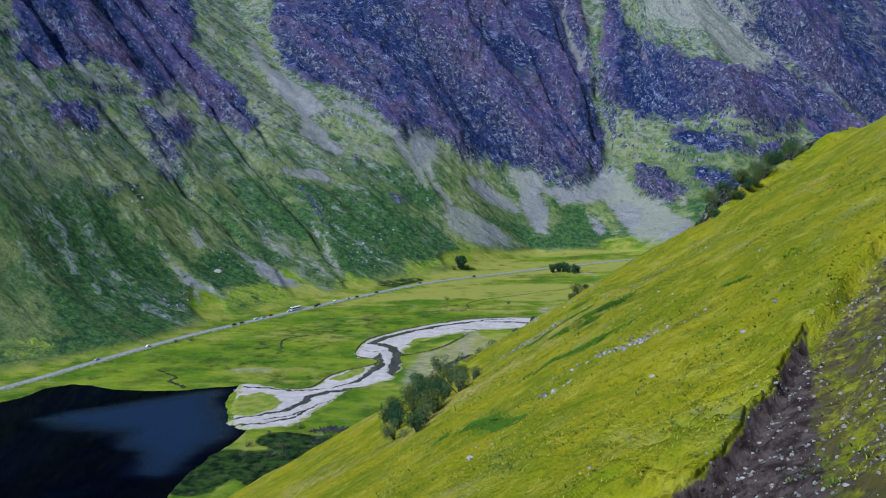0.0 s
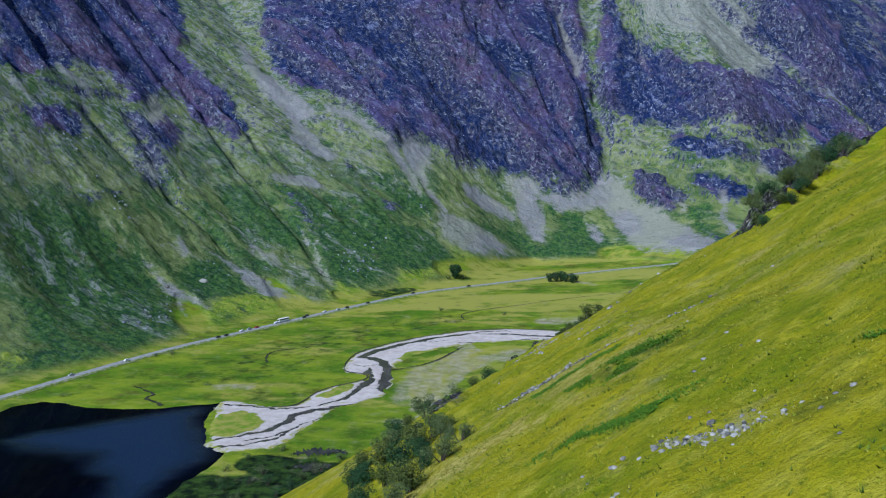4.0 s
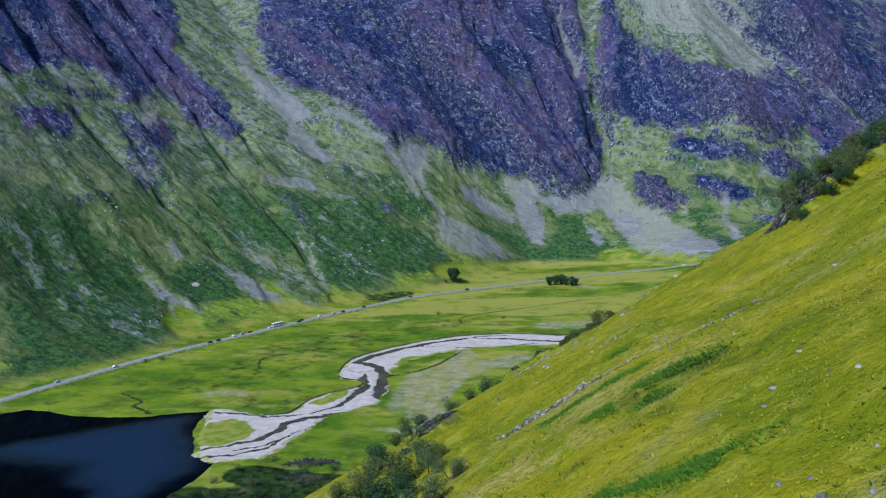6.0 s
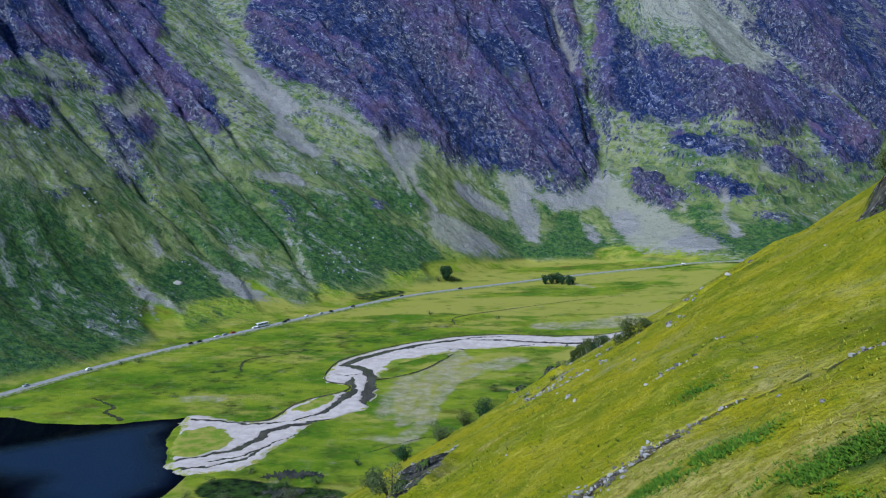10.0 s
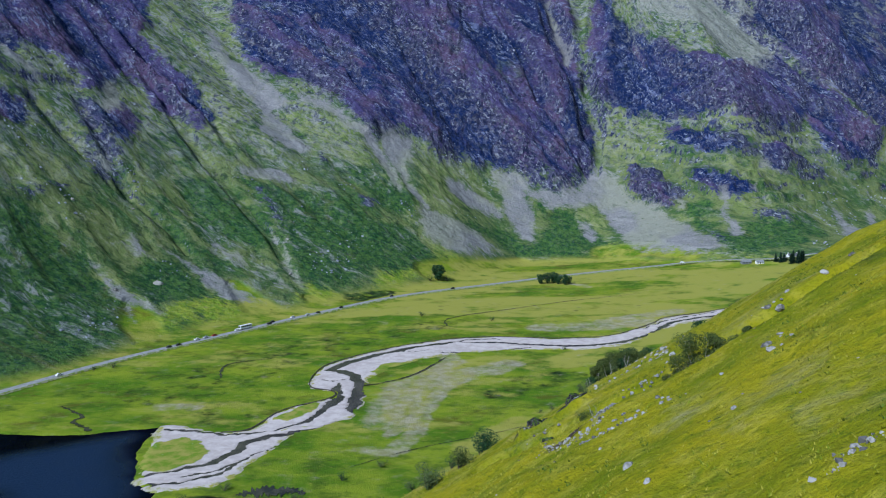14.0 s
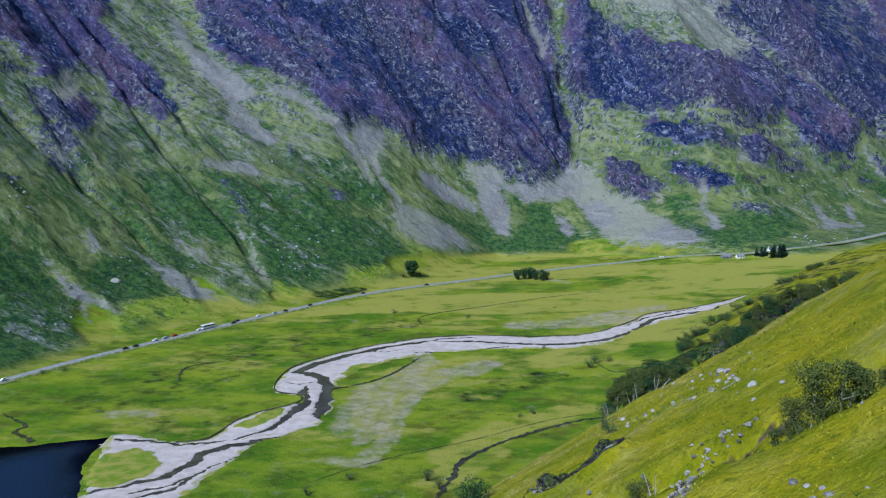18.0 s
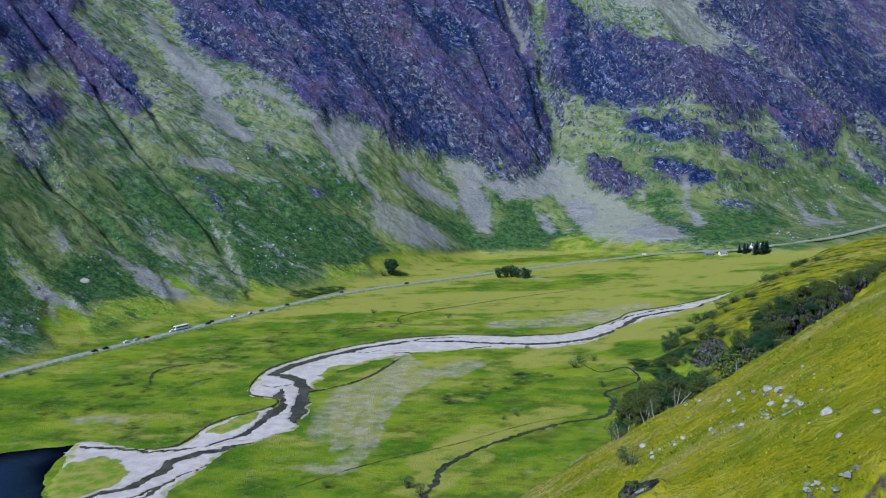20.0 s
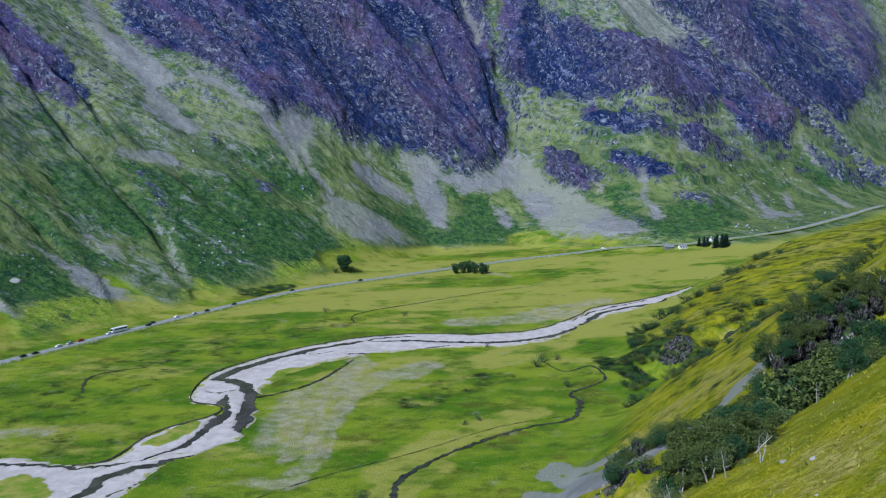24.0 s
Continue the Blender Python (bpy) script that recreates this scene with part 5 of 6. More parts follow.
for x, y, h in ((31, 232, 6), (33.5, 231, 5), (36, 235, 5.8), (33, 238, 8), (40, 240, 8), (45, 242, 8), (50, 244, 8.5), (55, 246, 8.5), (60, 249, 8.5), (66, 251, 8.5), (73, 255, 8), (47, 248, 8), (57, 254, 8), (68, 261, 7), (80, 261, 8), (88, 265, 8), (63, 268, 6), (70, 270, 6), (76, 270, 6), (84, 273, 7), (92, 276, 7), (53, 251, 8), (63, 256, 8), (42, 247, 8), (37, 243, 8), (77, 264, 7), (58, 262, 7), (50, 257, 7), (45, 253, 8), (80, 294, 4), (86, 297, 4.5), (66, 285, 5), (94, 300, 5), (100, 297, 4.5), (106, 303, 5), (90, 288, 4.5), (98, 290, 5), (76, 293, 4), (70, 288, 5), (104, 286, 5), (61, 278, 5.5), (112, 294, 6), (96, 266, 7), (104, 270, 7), (110, 278, 7), (118, 284, 7), (64, 292, 4.5), (70, 298, 4), (76, 303, 4)):
    BIRCHES.place(x, y, h * (0.42 if x > 78 and y > 280 else 0.68 if y < 240 else 0.85))
for x, y, h in ((28.6, 178.5, 3.8), (27.4, 178.6, 2.6), (29.6, 178.4, 3.1), (26.3, 179, 1.6), (20, 184, 2.0), (31.5, 178, 1.6), (33, 178.5, 1.8)):
    stand(BIRCHES.kinds[int(x * 7) % 3], x, y, h * 0.95, x * 40)
# the wood in the ravine, its tops level with the brow
wood = random.Random(44)
for k in range(72):
    t, off = wood.random(), wood.uniform(3, 21)
    x, y = 30 + 62 * t + 0.3 * off, 229 + 22 * t + 0.9 * off
    lift = float(base_height(np.array([x]), np.array([y]))[0]) - land_at(x, y)
    tall = min(11, max(3.0, lift + wood.uniform(-4.0, -0.3)))
    if x - 7 > 0.52 * (y - 176):  # the wood ends where the ravine opens on the slope
        BIRCHES.place(x, y, tall, wide=1.15)
for x, y, h in ((66, 286, 4), (70, 285, 3.6), (73, 286, 4.2), (76, 287, 4), (79, 287, 4.4), (82, 289, 4.5), (68, 288, 3.5), (85, 291, 4.6), (64, 281, 4.5), (63, 277, 5), (66, 274, 5), (70, 275, 4.5), (74, 276, 4.5), (78, 277, 4.5)):
    BIRCHES.place(x, y, h, wide=1.2)
for x, y, h in ((30.2, 228.8, 2.8), (31.2, 226.6, 2.4), (33.4, 229.4, 3.2), (34.8, 231.4, 3.6), (32.2, 232, 3.8), (36.2, 230.6, 2.6)):
    BIRCHES.place(x, y, h, wide=1.1)
BARE = Stock([birch(21, "bare white birch trunk leaning out of the slope", LEAF, bare=True, bark=BARK_WHITE), birch(22, "dead grey birch with bare branches", LEAF, bare=True, trunks=2, bark=BARK_WHITE)])
for x, y, h, lean in ((35, 228, 1.9, 40), (20.5, 183, 2.2, 10), (30, 228, 2.0, 8), (32, 229, 2.2, -8), (44, 236, 1.9, 10), (30, 197, 1.5, 70), (51, 241, 1.8, -12), (28.6, 226.6, 1.9, 12), (31.2, 224.4, 2.0, 6), (33, 223.4, 1.8, -6)):
    BARE.place(x, y, h, lean=lean)
SHRUBS = Stock([shrub(31, "dark green willow shrub on a rocky bank", LEAF_DARK), shrub(32, "rough green birch scrub on steep ground", LEAF), shrub(33, "grey green willow scrub above the meadow", LEAF_PALE)])
for x, y, h in ((-3, 98, 2.6), (-1, 106, 3.6), (2, 110, 2.6), (-3, 122, 3.4), (-1, 127, 3.8), (1, 131, 3.4), (-6, 112, 3), (-5, 131, 3.5), (0, 151, 3), (-4, 145, 3.4), (-8, 138, 3), (4, 116, 2), (12, 214, 3.4), (9, 210, 3), (5, 205, 3), (0, 196, 2.8), (-4, 184, 2.6), (24.5, 209, 1.4), (30.4, 178.6, 1.4), (25.5, 179.4, 1.0), (48, 246, 3), (54, 249, 3.4), (42, 244, 3), (61, 254, 3.6), (70, 258, 4), (50, 162, 2.8), (54, 166, 3.2), (59, 171, 3.4), (63, 175, 3.6), (68, 180, 4), (56, 160, 2.4), (48, 155, 2.2), (50, 159, 2.6), (53, 163, 3), (57, 166, 3), (60, 173, 3.4), (65, 171, 3.4), (66, 177, 3.6), (70, 176, 3.6), (72, 182, 4), (58, 162, 2.6), (62, 168, 3), (54, 157, 2.2), (74, 186, 4), (61, 166, 3), (47, 150, 1.8), (52, 157, 2.2), (52, 300, 4), (49, 297, 3.6), (57, 305, 4), (60, 312, 5), (46, 306, 3.6), (66, 318, 4), (71, 300, 4), (76, 278, 4), (82, 275, 4), (59, 319, 4.5), (64, 326, 4), (110, 306, 6), (120, 320, 7), (96, 315, 6), (45, 252, 3.6), (52, 256, 3.6), (58, 262, 3.6), (36, 240, 3), (75, 262, 4), (90, 280, 5), (70, 290, 3), (70, 280.5, 2), (73, 282, 2.4), (76, 282.5, 2.2), (79, 283, 2.6), (82, 284, 2.6), (86, 285.5, 3), (72, 284, 2.6), (77, 285, 2.6), (81, 286, 3), (90, 287, 3), (75, 279, 2), (80, 281, 2.4), (67, 281.5, 2), (56, 310, 3), (62, 318, 3.4), (68, 322, 3), (58, 326, 3), (66, 334, 4), (74, 336, 4), (80, 328, 3), (72, 345, 4), (85, 345, 4), (60, 302, 2.6), (64, 306, 3), (78, 352, 4), (92, 360, 5), (84, 366, 4), (84, 287, 3), (88, 289, 3), (92, 290, 3.2), (96, 292, 3.2), (100, 294, 3.4), (86, 292, 3), (91, 294, 3), (97, 297, 3.2), (103, 298, 3.4), (108, 300, 3.4), (113, 302, 3.6), (94, 286, 3), (101, 289, 3), (78, 286, 2.6), (74, 287, 2.4), (-2, 102, 2.4), (0, 113, 2.2), (-4, 117, 2.8), (2, 124, 2.2), (-7, 125, 3), (-2, 134, 2.6), (-6, 104, 2.4), (0, 120, 2.6), (1, 138, 2.2), (-5, 140, 3), (-9, 130, 3.2), (3, 128, 1.8)):
    SHRUBS.place(x, y, h, wide=1.15)
for x, y, h in ((28.6, 228.4, 1.8), (29.8, 230, 2.2), (31, 227.8, 1.7), (32.4, 226.2, 1.6), (33.6, 228, 2.0), (35, 229.6, 2.2), (36.6, 231.6, 2.4), (31.6, 230.2, 2.2), (38, 233.6, 2.4), (40, 235.4, 2.4)):
    SHRUBS.place(x, y, h, wide=1.3)
FAR_SHRUBS = Stock([shrub(41, "dark scrub wood at the foot of the hill", LEAF_DARK, 700, "scrub along the foot of the hill"), shrub(42, "green scrub at the foot of the hill", LEAF, 700, "scrub along the foot of the hill")])
scrub = random.Random(12)
for x, y, n, far in ((165, 591, 5, 9), (193, 604, 12, 13), (176, 545, 5, 13), (202, 512, 12, 18), (214, 485, 12, 16), (228, 520, 8, 16), (109, 428, 10, 5), (105, 440, 8, 4), (112, 418, 6, 4), (176, 625, 12, 11), (205, 640, 8, 14), (235, 640, 8, 18), (150, 555, 5, 9), (215, 570, 8, 12), (187, 580, 6, 8), (186, 650, 10, 9), (205, 690, 10, 9), (230, 715, 9, 10), (262, 745, 8, 12), (310, 795, 8, 14), (360, 835, 8, 16)):
    for k in range(n):
        FAR_SHRUBS.place(x + scrub.gauss(0, far * 0.55), y + scrub.gauss(0, far * 0.55), scrub.uniform(2.5, 6), wide=1.7)
MEADOW = Stock([shrub(51, "grey green willow bush in the meadow", LEAF_PALE, 450, "bushes in the meadow"), shrub(52, "dark bush standing in the meadow", LEAF_DARK, 450, "bushes in the meadow")])
for x, y, h in ((122, 642, 7), (127, 649, 6), (135, 652, 5), (17, 474, 6), (1, 450, 6), (22, 466, 5), (59, 788, 4), (3.4, 807, 4.2), (74.6, 557, 3.5), (127, 573, 4), (66, 553, 3), (128, 600, 5),
                (-193.4, 651.5, 4), (-203, 645, 3.5), (-14, 478, 4), (-30, 462, 4), (-78, 452, 4), (-92, 440, 4), (-60, 415, 5), (-85, 410, 5), (-100, 425, 4), (-94, 402, 5), (-80, 420, 5), (-72, 428, 4), (-88, 392, 5), (-64, 402, 6), (-54, 424, 5), (-76, 408, 6), (-98, 412, 4), (-58, 436, 4), (-48, 412, 5), (-68, 384, 5), (-45, 440, 5), (-70, 395, 5), (101, 690, 3), (12, 967, 6.5), (30, 975, 7.5)):
    MEADOW.place(x, y, h, wide=1.2)
TREES = Stock([round_tree(61, "dense dark round tree beside the road", LEAF_DARK, 2200, 0.46)])
TREES.place(20, 973, 17)
CLUMP = Stock([round_tree(62, "dark broadleaf tree in a small roadside clump", LEAF_DARK, 1500, 0.5, "trees in the roadside clump"),
               round_tree(63, "dark broadleaf tree with an open crown in a roadside clump", LEAF_DARK, 1100, 0.45, "trees in the roadside clump")])
for x, y, h in ((121.7, 956, 10.5), (128.8, 957, 11.8), (134.8, 959, 12), (138.1, 952, 10.5), (144.5, 947, 11), (149, 951, 8)):
    CLUMP.place(x, y, h)
SPRUCES = Stock([spruce(71, "tall dark spruce beside the cottage"), spruce(72, "narrow dark spruce beside the cottage")])
for x, y, h in ((376, 1004, 9), (380, 1001, 11), (384, 1002, 9.5), (387.5, 993, 11), (391, 996, 13), (395, 992, 14), (399, 994, 13), (402, 997, 12)):
    SPRUCES.place(x, y, h, wide=1.3)


# -- stones --
def boulder_mesh(seed, flat=0.65, rough=0.28):
    bm = bmesh.new()
    bmesh.ops.create_icosphere(bm, subdivisions=2, radius=0.5)
    off = Vector((seed * 7.3, seed * 3.1, seed * 5.7))
    for v in bm.verts:
        p = v.co.normalized()
        k = 1 + rough * noise.noise(p * 1.3 + off) * 1.6 + 0.12 * noise.noise(p * 3.1 + off) + 0.05 * noise.noise(p * 7 + off)
        q = p * 0.5 * k
        for axis, at in ((Vector((0.5, 0.25, 0.83)), 0.25), (Vector((-0.8, 0.2, 0.57)), 0.28), (Vector((0.1, -0.92, 0.38)), 0.25), (Vector((0.7, 0.7, 0.14)), 0.3), (Vector((-0.3, 0.9, 0.32)), 0.29), (Vector((0.85, -0.5, 0.17)), 0.31)):
            over = q.dot(axis) - at
            if over > 0:
                q -= axis * over * 0.97
        v.co = Vector((q.x, q.y * 0.8, q.z * flat))
    me = bpy.data.meshes.new("boulder")
    bm.to_mesh(me)
    bm.free()
    me.materials.append(STONE)
    return me


BOULDERS = [boulder_mesh(k, 0.5 + 0.12 * (k % 4), 0.3) for k in range(7)]
rock_no = 0


def boulder(x, y, size, label="weathered grey boulder lying in hill grass", group="boulders on the hill"):
    global rock_no
    rock_no += 1
    ob = tagged(new("boulder", BOULDERS[rock_no % 7]), label, "boulder", group)
    ob.matrix_basis = pose(x, y, land_at(x, y) + 0.02 * size, 0, 0, rock_no * 67 % 360) @ Matrix.Diagonal((size * 1.25, size * 1.25, size, 1))
    return ob


for x, y, s in ((16.7, 154.1, 1.7), (28.9, 164.5, 1.5), (30.7, 193.4, 1.7), (31.3, 197.4, 1.1), (28.4, 162.3, 1.5), (36.7, 181.1, 1.8), (21.3, 153.8, 0.5),
                (32.8, 203.4, 1.4), (28.8, 188.7, 0.9), (33.2, 205.7, 1.5), (33.2, 208.1, 0.8), (30.7, 205.6, 0.9), (31.1, 200.9, 1.0), (28.3, 203.1, 0.9), (26.8, 213.2, 1.2), (28.8, 200.2, 0.7),
                (16.3, 148.4, 1.0), (21, 90.7, 1.0), (16.6, 74.9, 1.2), (16.3, 77.9, 0.7), (12.4, 34.5, 0.4), (12.2, 27.8, 0.45), (33, 221, 0.9), (33.2, 218.3, 0.7), (17.7, 73.4, 0.7), (24, 127.3, 0.7)):
    boulder(x, y, s * 0.62)
boulder(-215, 823, 9, "large pale boulder on the green mountain foot", "boulders on the mountain")
for x, y, s in ((-118, 905, 5), (-128, 955, 4), (-238, 788, 5), (-300, 868, 5), (-260, 905, 4)):
    boulder(x, y, s, "pale boulder on the green mountain foot", "boulders on the mountain")
# outcrops of bedrock
def outcrop(x, y, size, tall=1.0, z=None, label="dark weathered crag of bedrock with mossy ledges", group="outcrops on the hill"):
    global rock_no
    rock_no += 1
    ob = tagged(new("rock_outcrop", CRAG_MESHES[rock_no % 4]), label, "outcrop", group)
    ob.matrix_basis = pose(x, y, land_at(x, y) - 0.08 * size if z is None else z, 0, 0, rock_no * 53 % 360) @ Matrix.Diagonal((size, size * 0.8, size * tall, 1))
    return ob


def crag_mesh(seed):
    bm = bmesh.new()
    bmesh.ops.create_icosphere(bm, subdivisions=4, radius=0.5)
    off = Vector((seed * 3.7, seed * 9.1, seed * 1.3))
    for v in bm.verts:
        p = v.co.normalized()
        cell = noise.voronoi(Vector((p.x * 2.2, p.y * 2.2, p.z * 0.9)) + off)[0]
        k = 0.75 + 0.5 * (cell[1] - cell[0]) + 0.3 * noise.noise(p * 1.7 + off) + 0.1 * noise.noise(p * 5 + off)
        v.co = Vector((p.x * 0.5 * k, p.y * 0.5 * k, p.z * 0.5 * (0.8 + 0.25 * k)))
    me = bpy.data.meshes.new("rock_outcrop")
    bm.to_mesh(me)
    bm.free()
    me.materials.append(CRAG)
    return me


def crag_material():
    n = Nodes("bedrock", specular=0.1)
    c = n.mix(n.ramp(n.noise(0.12, 6, 0.7, (1, 1, 0.4)), 0.44, 0.68), (0.01, 0.01, 0.01), (0.085, 0.082, 0.074))
    c = n.mix(n.ramp(n.noise(0.07, 5, 0.7, (1, 1, 0.3)), 0.6, 0.68, 0, 0.9), c, (0.36, 0.35, 0.32))
    c = n.mix(n.math("MULTIPLY", n.ramp(n.steep(), 0.45, 0.8), n.ramp(n.noise(0.25, 4), 0.4, 0.55)), c, (0.05, 0.085, 0.01))
    n.bump(n.noise(0.05, 5, 0.7), 0.6, 0.04)
    return n.done(c)


CRAG = crag_material()
CRAG_MESHES = [crag_mesh(k + 1) for k in range(4)]
for x, y, s, tall in ((51, 297, 5, 1.3), (54, 300, 5, 1.4), (49, 302, 4, 1.2), (56, 304, 4, 1.2), (49, 158, 2.6, 1.2), (52, 161, 3, 1.3), (55, 164, 3, 1.1), (59, 168, 3.4, 1.2), (63, 171, 3.6, 1.1), (46, 156, 1.6, 1),
                      (17, 198.5, 2.6, 0.9), (18.5, 199.5, 2.2, 0.8), (21, 197, 2.2, 0.7), (16.5, 183.5, 2.6, 0.7), (18, 184, 2, 0.6), (1, 152, 2.4, 0.9), (3, 158, 2.6, 0.9), (2, 164, 2.2, 0.8), (-1, 147, 2, 0.9),
                      (104, 448, 7, 1.2), (107, 440, 8, 1.3), (106, 432, 6, 1.1), (102, 454, 5, 1.0), (190, 612, 8, 0.8), (196, 616, 9, 0.8), (212, 592, 7, 0.7), (212, 596, 5, 0.7)):
    outcrop(x, y, s, tall)
for x, y, z, s in ((64.2, 278.4, 102.5, 2.4), (65.5, 279.3, 104, 2.6), (66.7, 280.3, 105.6, 2.8), (68, 281, 107, 2.8), (68.7, 280.4, 106, 2.4), (69.1, 280.8, 107.6, 2.6), (69.9, 280, 106.8, 2.8),
                   (69, 279, 104.6, 2.6), (70.7, 280, 108, 2.6), (70.8, 279.4, 106.2, 2.6), (71.5, 279.6, 107.8, 2.8), (66.9, 278.8, 104, 2.4), (73.6, 281.6, 108.6, 3), (75.3, 282, 109.2, 3),
                   (77, 282, 110, 3), (78.7, 282.4, 110.4, 3), (79.2, 281, 109.6, 2.8), (77, 281, 108.4, 3), (75, 280.8, 107.2, 3), (73, 280, 106, 3), (71, 279, 104, 3), (82, 283, 111, 3.4), (86, 284.5, 112, 3.6)):
    outcrop(x, y, s * 0.75, 1.3, z - 0.9, "dark cracked crag face with ledges above the trees")
    for k in range(2):
        tree = BIRCHES.place(x + wood.uniform(-0.3, 1.8), y + wood.uniform(0.3, 2.2), wood.uniform(2.0, 3.6), label="small dark birch rooted on the crag", wide=1.15)
        tree.location.z = z - wood.uniform(0.6, 1.6)
for x, y, s in ((36, 182, 0.9), (38.1, 183, 0.8), (41, 182, 0.9), (45, 185, 0.8), (29, 164.5, 0.9), (30.2, 165.4, 0.6)):
    boulder(x, y, s, "pale flat slab of rock in hill grass")
stones = random.Random(5)
# broken stones lying together
for x, y, n in ((26.6, 208.5, 6), (27.6, 205, 6), (31.6, 207.4, 5), (29.5, 199.4, 7), (30.8, 199, 6), (33.2, 205.1, 4), (36.5, 182.7, 6), (28.9, 163, 5), (20.6, 169.3, 6), (18.4, 169.8, 5), (21.9, 168.3, 5), (18.4, 191, 6),
                (16, 192.3, 4), (17, 72, 6), (18.7, 69, 5), (10.9, 76, 5), (2.7, 61.2, 4), (32.7, 202.2, 4), (26.5, 140, 4)):
    for k in range(n):
        boulder(x + stones.gauss(0, 0.9), y + stones.gauss(0, 1.1), stones.uniform(0.18, 0.62), "broken grey stone lying among others in hill grass")
for pts in STONE_LINES:
    for (ax, ay, aw), (bx, by, bw) in zip(pts[:-1], pts[1:]):
        for k in range(1):
            t = stones.random()
            boulder(ax + (bx - ax) * t + stones.gauss(0, aw * 0.7), ay + (by - ay) * t + stones.gauss(0, aw * 0.7), stones.uniform(0.2, 0.55) * (1.8 if ay > 220 else 1.0))
for k in range(60):
    x, y = stones.uniform(8, 46), stones.uniform(40, 225)
    if stones.random() < 0.7:
        x = 10 + (y - 60) * 0.08 + stones.gauss(8, 7)
    boulder(x, y, 0.2 + 0.5 * stones.random() ** 2)


def scatter_stones(name, x, y, size, material, label, category, seed):
    """Many small rough stones as one mesh: a squashed cube-like lump each."""
    rng = np.random.default_rng(seed)
    z = land_height(x, y)[0]
    unit = np.array([(sx, sy, sz) for sz in (-0.35, 0.35) for sx, sy in ((-0.5, -0.5), (0.5, -0.5), (0.5, 0.5), (-0.5, 0.5))] + [(0, 0, 0.55)])
    quads = np.array([(0, 1, 5, 4), (1, 2, 6, 5), (2, 3, 7, 6), (3, 0, 4, 7)])
    tris = np.array([(4, 5, 8), (5, 6, 8), (6, 7, 8), (7, 4, 8)])
    n = len(x)
    v = unit[None] * rng.uniform(0.6, 1.3, (n, 9, 1)) * rng.uniform(0.6, 1.2, (n, 1, 3)) * size[:, None, None]
    g = rng.uniform(0, 6.28, n)
    c, s = np.cos(g)[:, None], np.sin(g)[:, None]
    v = np.stack([v[..., 0] * c - v[..., 1] * s + x[:, None], v[..., 0] * s + v[..., 1] * c + y[:, None], v[..., 2] + z[:, None] + 0.12 * size[:, None]], -1).reshape(-1, 3)
    base = np.arange(n)[:, None, None] * 9
    f = [tuple(q) for q in (base + quads[None]).reshape(-1, 4).tolist()] + [tuple(q) for q in (base + tris[None]).reshape(-1, 3).tolist()]
    return tagged(new(name, mesh_of(name, v, f, material)), label, category, kind="stuff")


def near_lines(rng, lines, each, gain=1.0):
    xs, ys = [], []
    for pts in lines:
        for (ax, ay, aw), (bx, by, bw) in zip(pts[:-1], pts[1:]):
            n = int(each * math.hypot(bx - ax, by - ay) * max(aw, bw)) + 2
            t = rng.random(n)
            xs.append(ax + (bx - ax) * t + rng.normal(0, 0.6 * gain, n) * aw)
            ys.append(ay + (by - ay) * t + rng.normal(0, 0.6 * gain, n) * aw)
    return np.concatenate(xs), np.concatenate(ys)


rng = np.random.default_rng(7)
x, y = near_lines(rng, STONE_LINES, 30, 1.3)
scatter_stones("loose_stones", x, y, (0.05 + 0.26 * rng.random(len(x)) ** 3) * np.where(y > 220, 2.2, 1.0), STONE_SMALL, "loose grey stones strewn down the hillside", "stones", 1)
x, y = near_lines(rng, [[(4, 22, 2), (10, 29, 2), (14, 36, 1.2), (17.5, 42.5, 0.8), (23, 50, 0.8), (30, 57, 1)], [(13, 25, 4), (18, 33, 4), (24, 42, 4), (33, 52, 3)]], 16, 1.1)
scatter_stones("gully_stones", x, y, 0.03 + 0.14 * rng.random(len(x)) ** 2, STONE_GULLY, "small stones in the bare earth gully", "stones", 2)
x, y = rng.uniform(-480, 640, 46000), rng.uniform(700, 1560, 46000)
_, c = land_height(x, y)
keep = (c["s"] > 25) & (fbm(x, y, 45, 3, 97) + 0.12 * c["hea"] - 0.6 * c["bare"] > rng.uniform(0.1, 0.8, len(x)))
x, y = x[keep], y[keep]
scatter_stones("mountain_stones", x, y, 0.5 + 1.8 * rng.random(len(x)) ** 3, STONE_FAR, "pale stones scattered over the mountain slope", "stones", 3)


# -- grass and bracken --
def tufts(name, x, y, height, blades, material, label, category, seed, width=0.05, bend=0.35, lift=0.0):
    """Tufts of narrow bent blades as one mesh."""
    rng = np.random.default_rng(seed)
    z = land_height(x, y)[0] + lift
    n = len(x)
    g = rng.uniform(0, 6.28, (n, blades))
    tilt = rng.uniform(0.3, 1.0, (n, blades)) * bend
    h = height[:, None] * rng.uniform(0.6, 1.15, (n, blades))
    ox, oy = np.cos(g), np.sin(g)
    root = np.stack([x[:, None] + ox * 0.15 * h, y[:, None] + oy * 0.15 * h, np.repeat(z[:, None] - 0.03, blades, 1)], -1)
    tip = root + np.stack([ox * tilt * h * 1.4, oy * tilt * h * 1.4, h], -1)
    wide = np.stack([-oy, ox, 0 * ox], -1) * (width * h)[..., None]
    v = np.stack([root - wide, root + wide, tip], 2).reshape(-1, 3)
    f = np.arange(n * blades * 3).reshape(-1, 3)
    return tagged(new(name, mesh_of(name, v, f.tolist(), material)), label, category, kind="stuff")


n = 110000
y = 22 + 215 * rng.random(n) ** 1.35
x = -6 + 62 * rng.random(n)
d = np.hypot(x, y - 15)
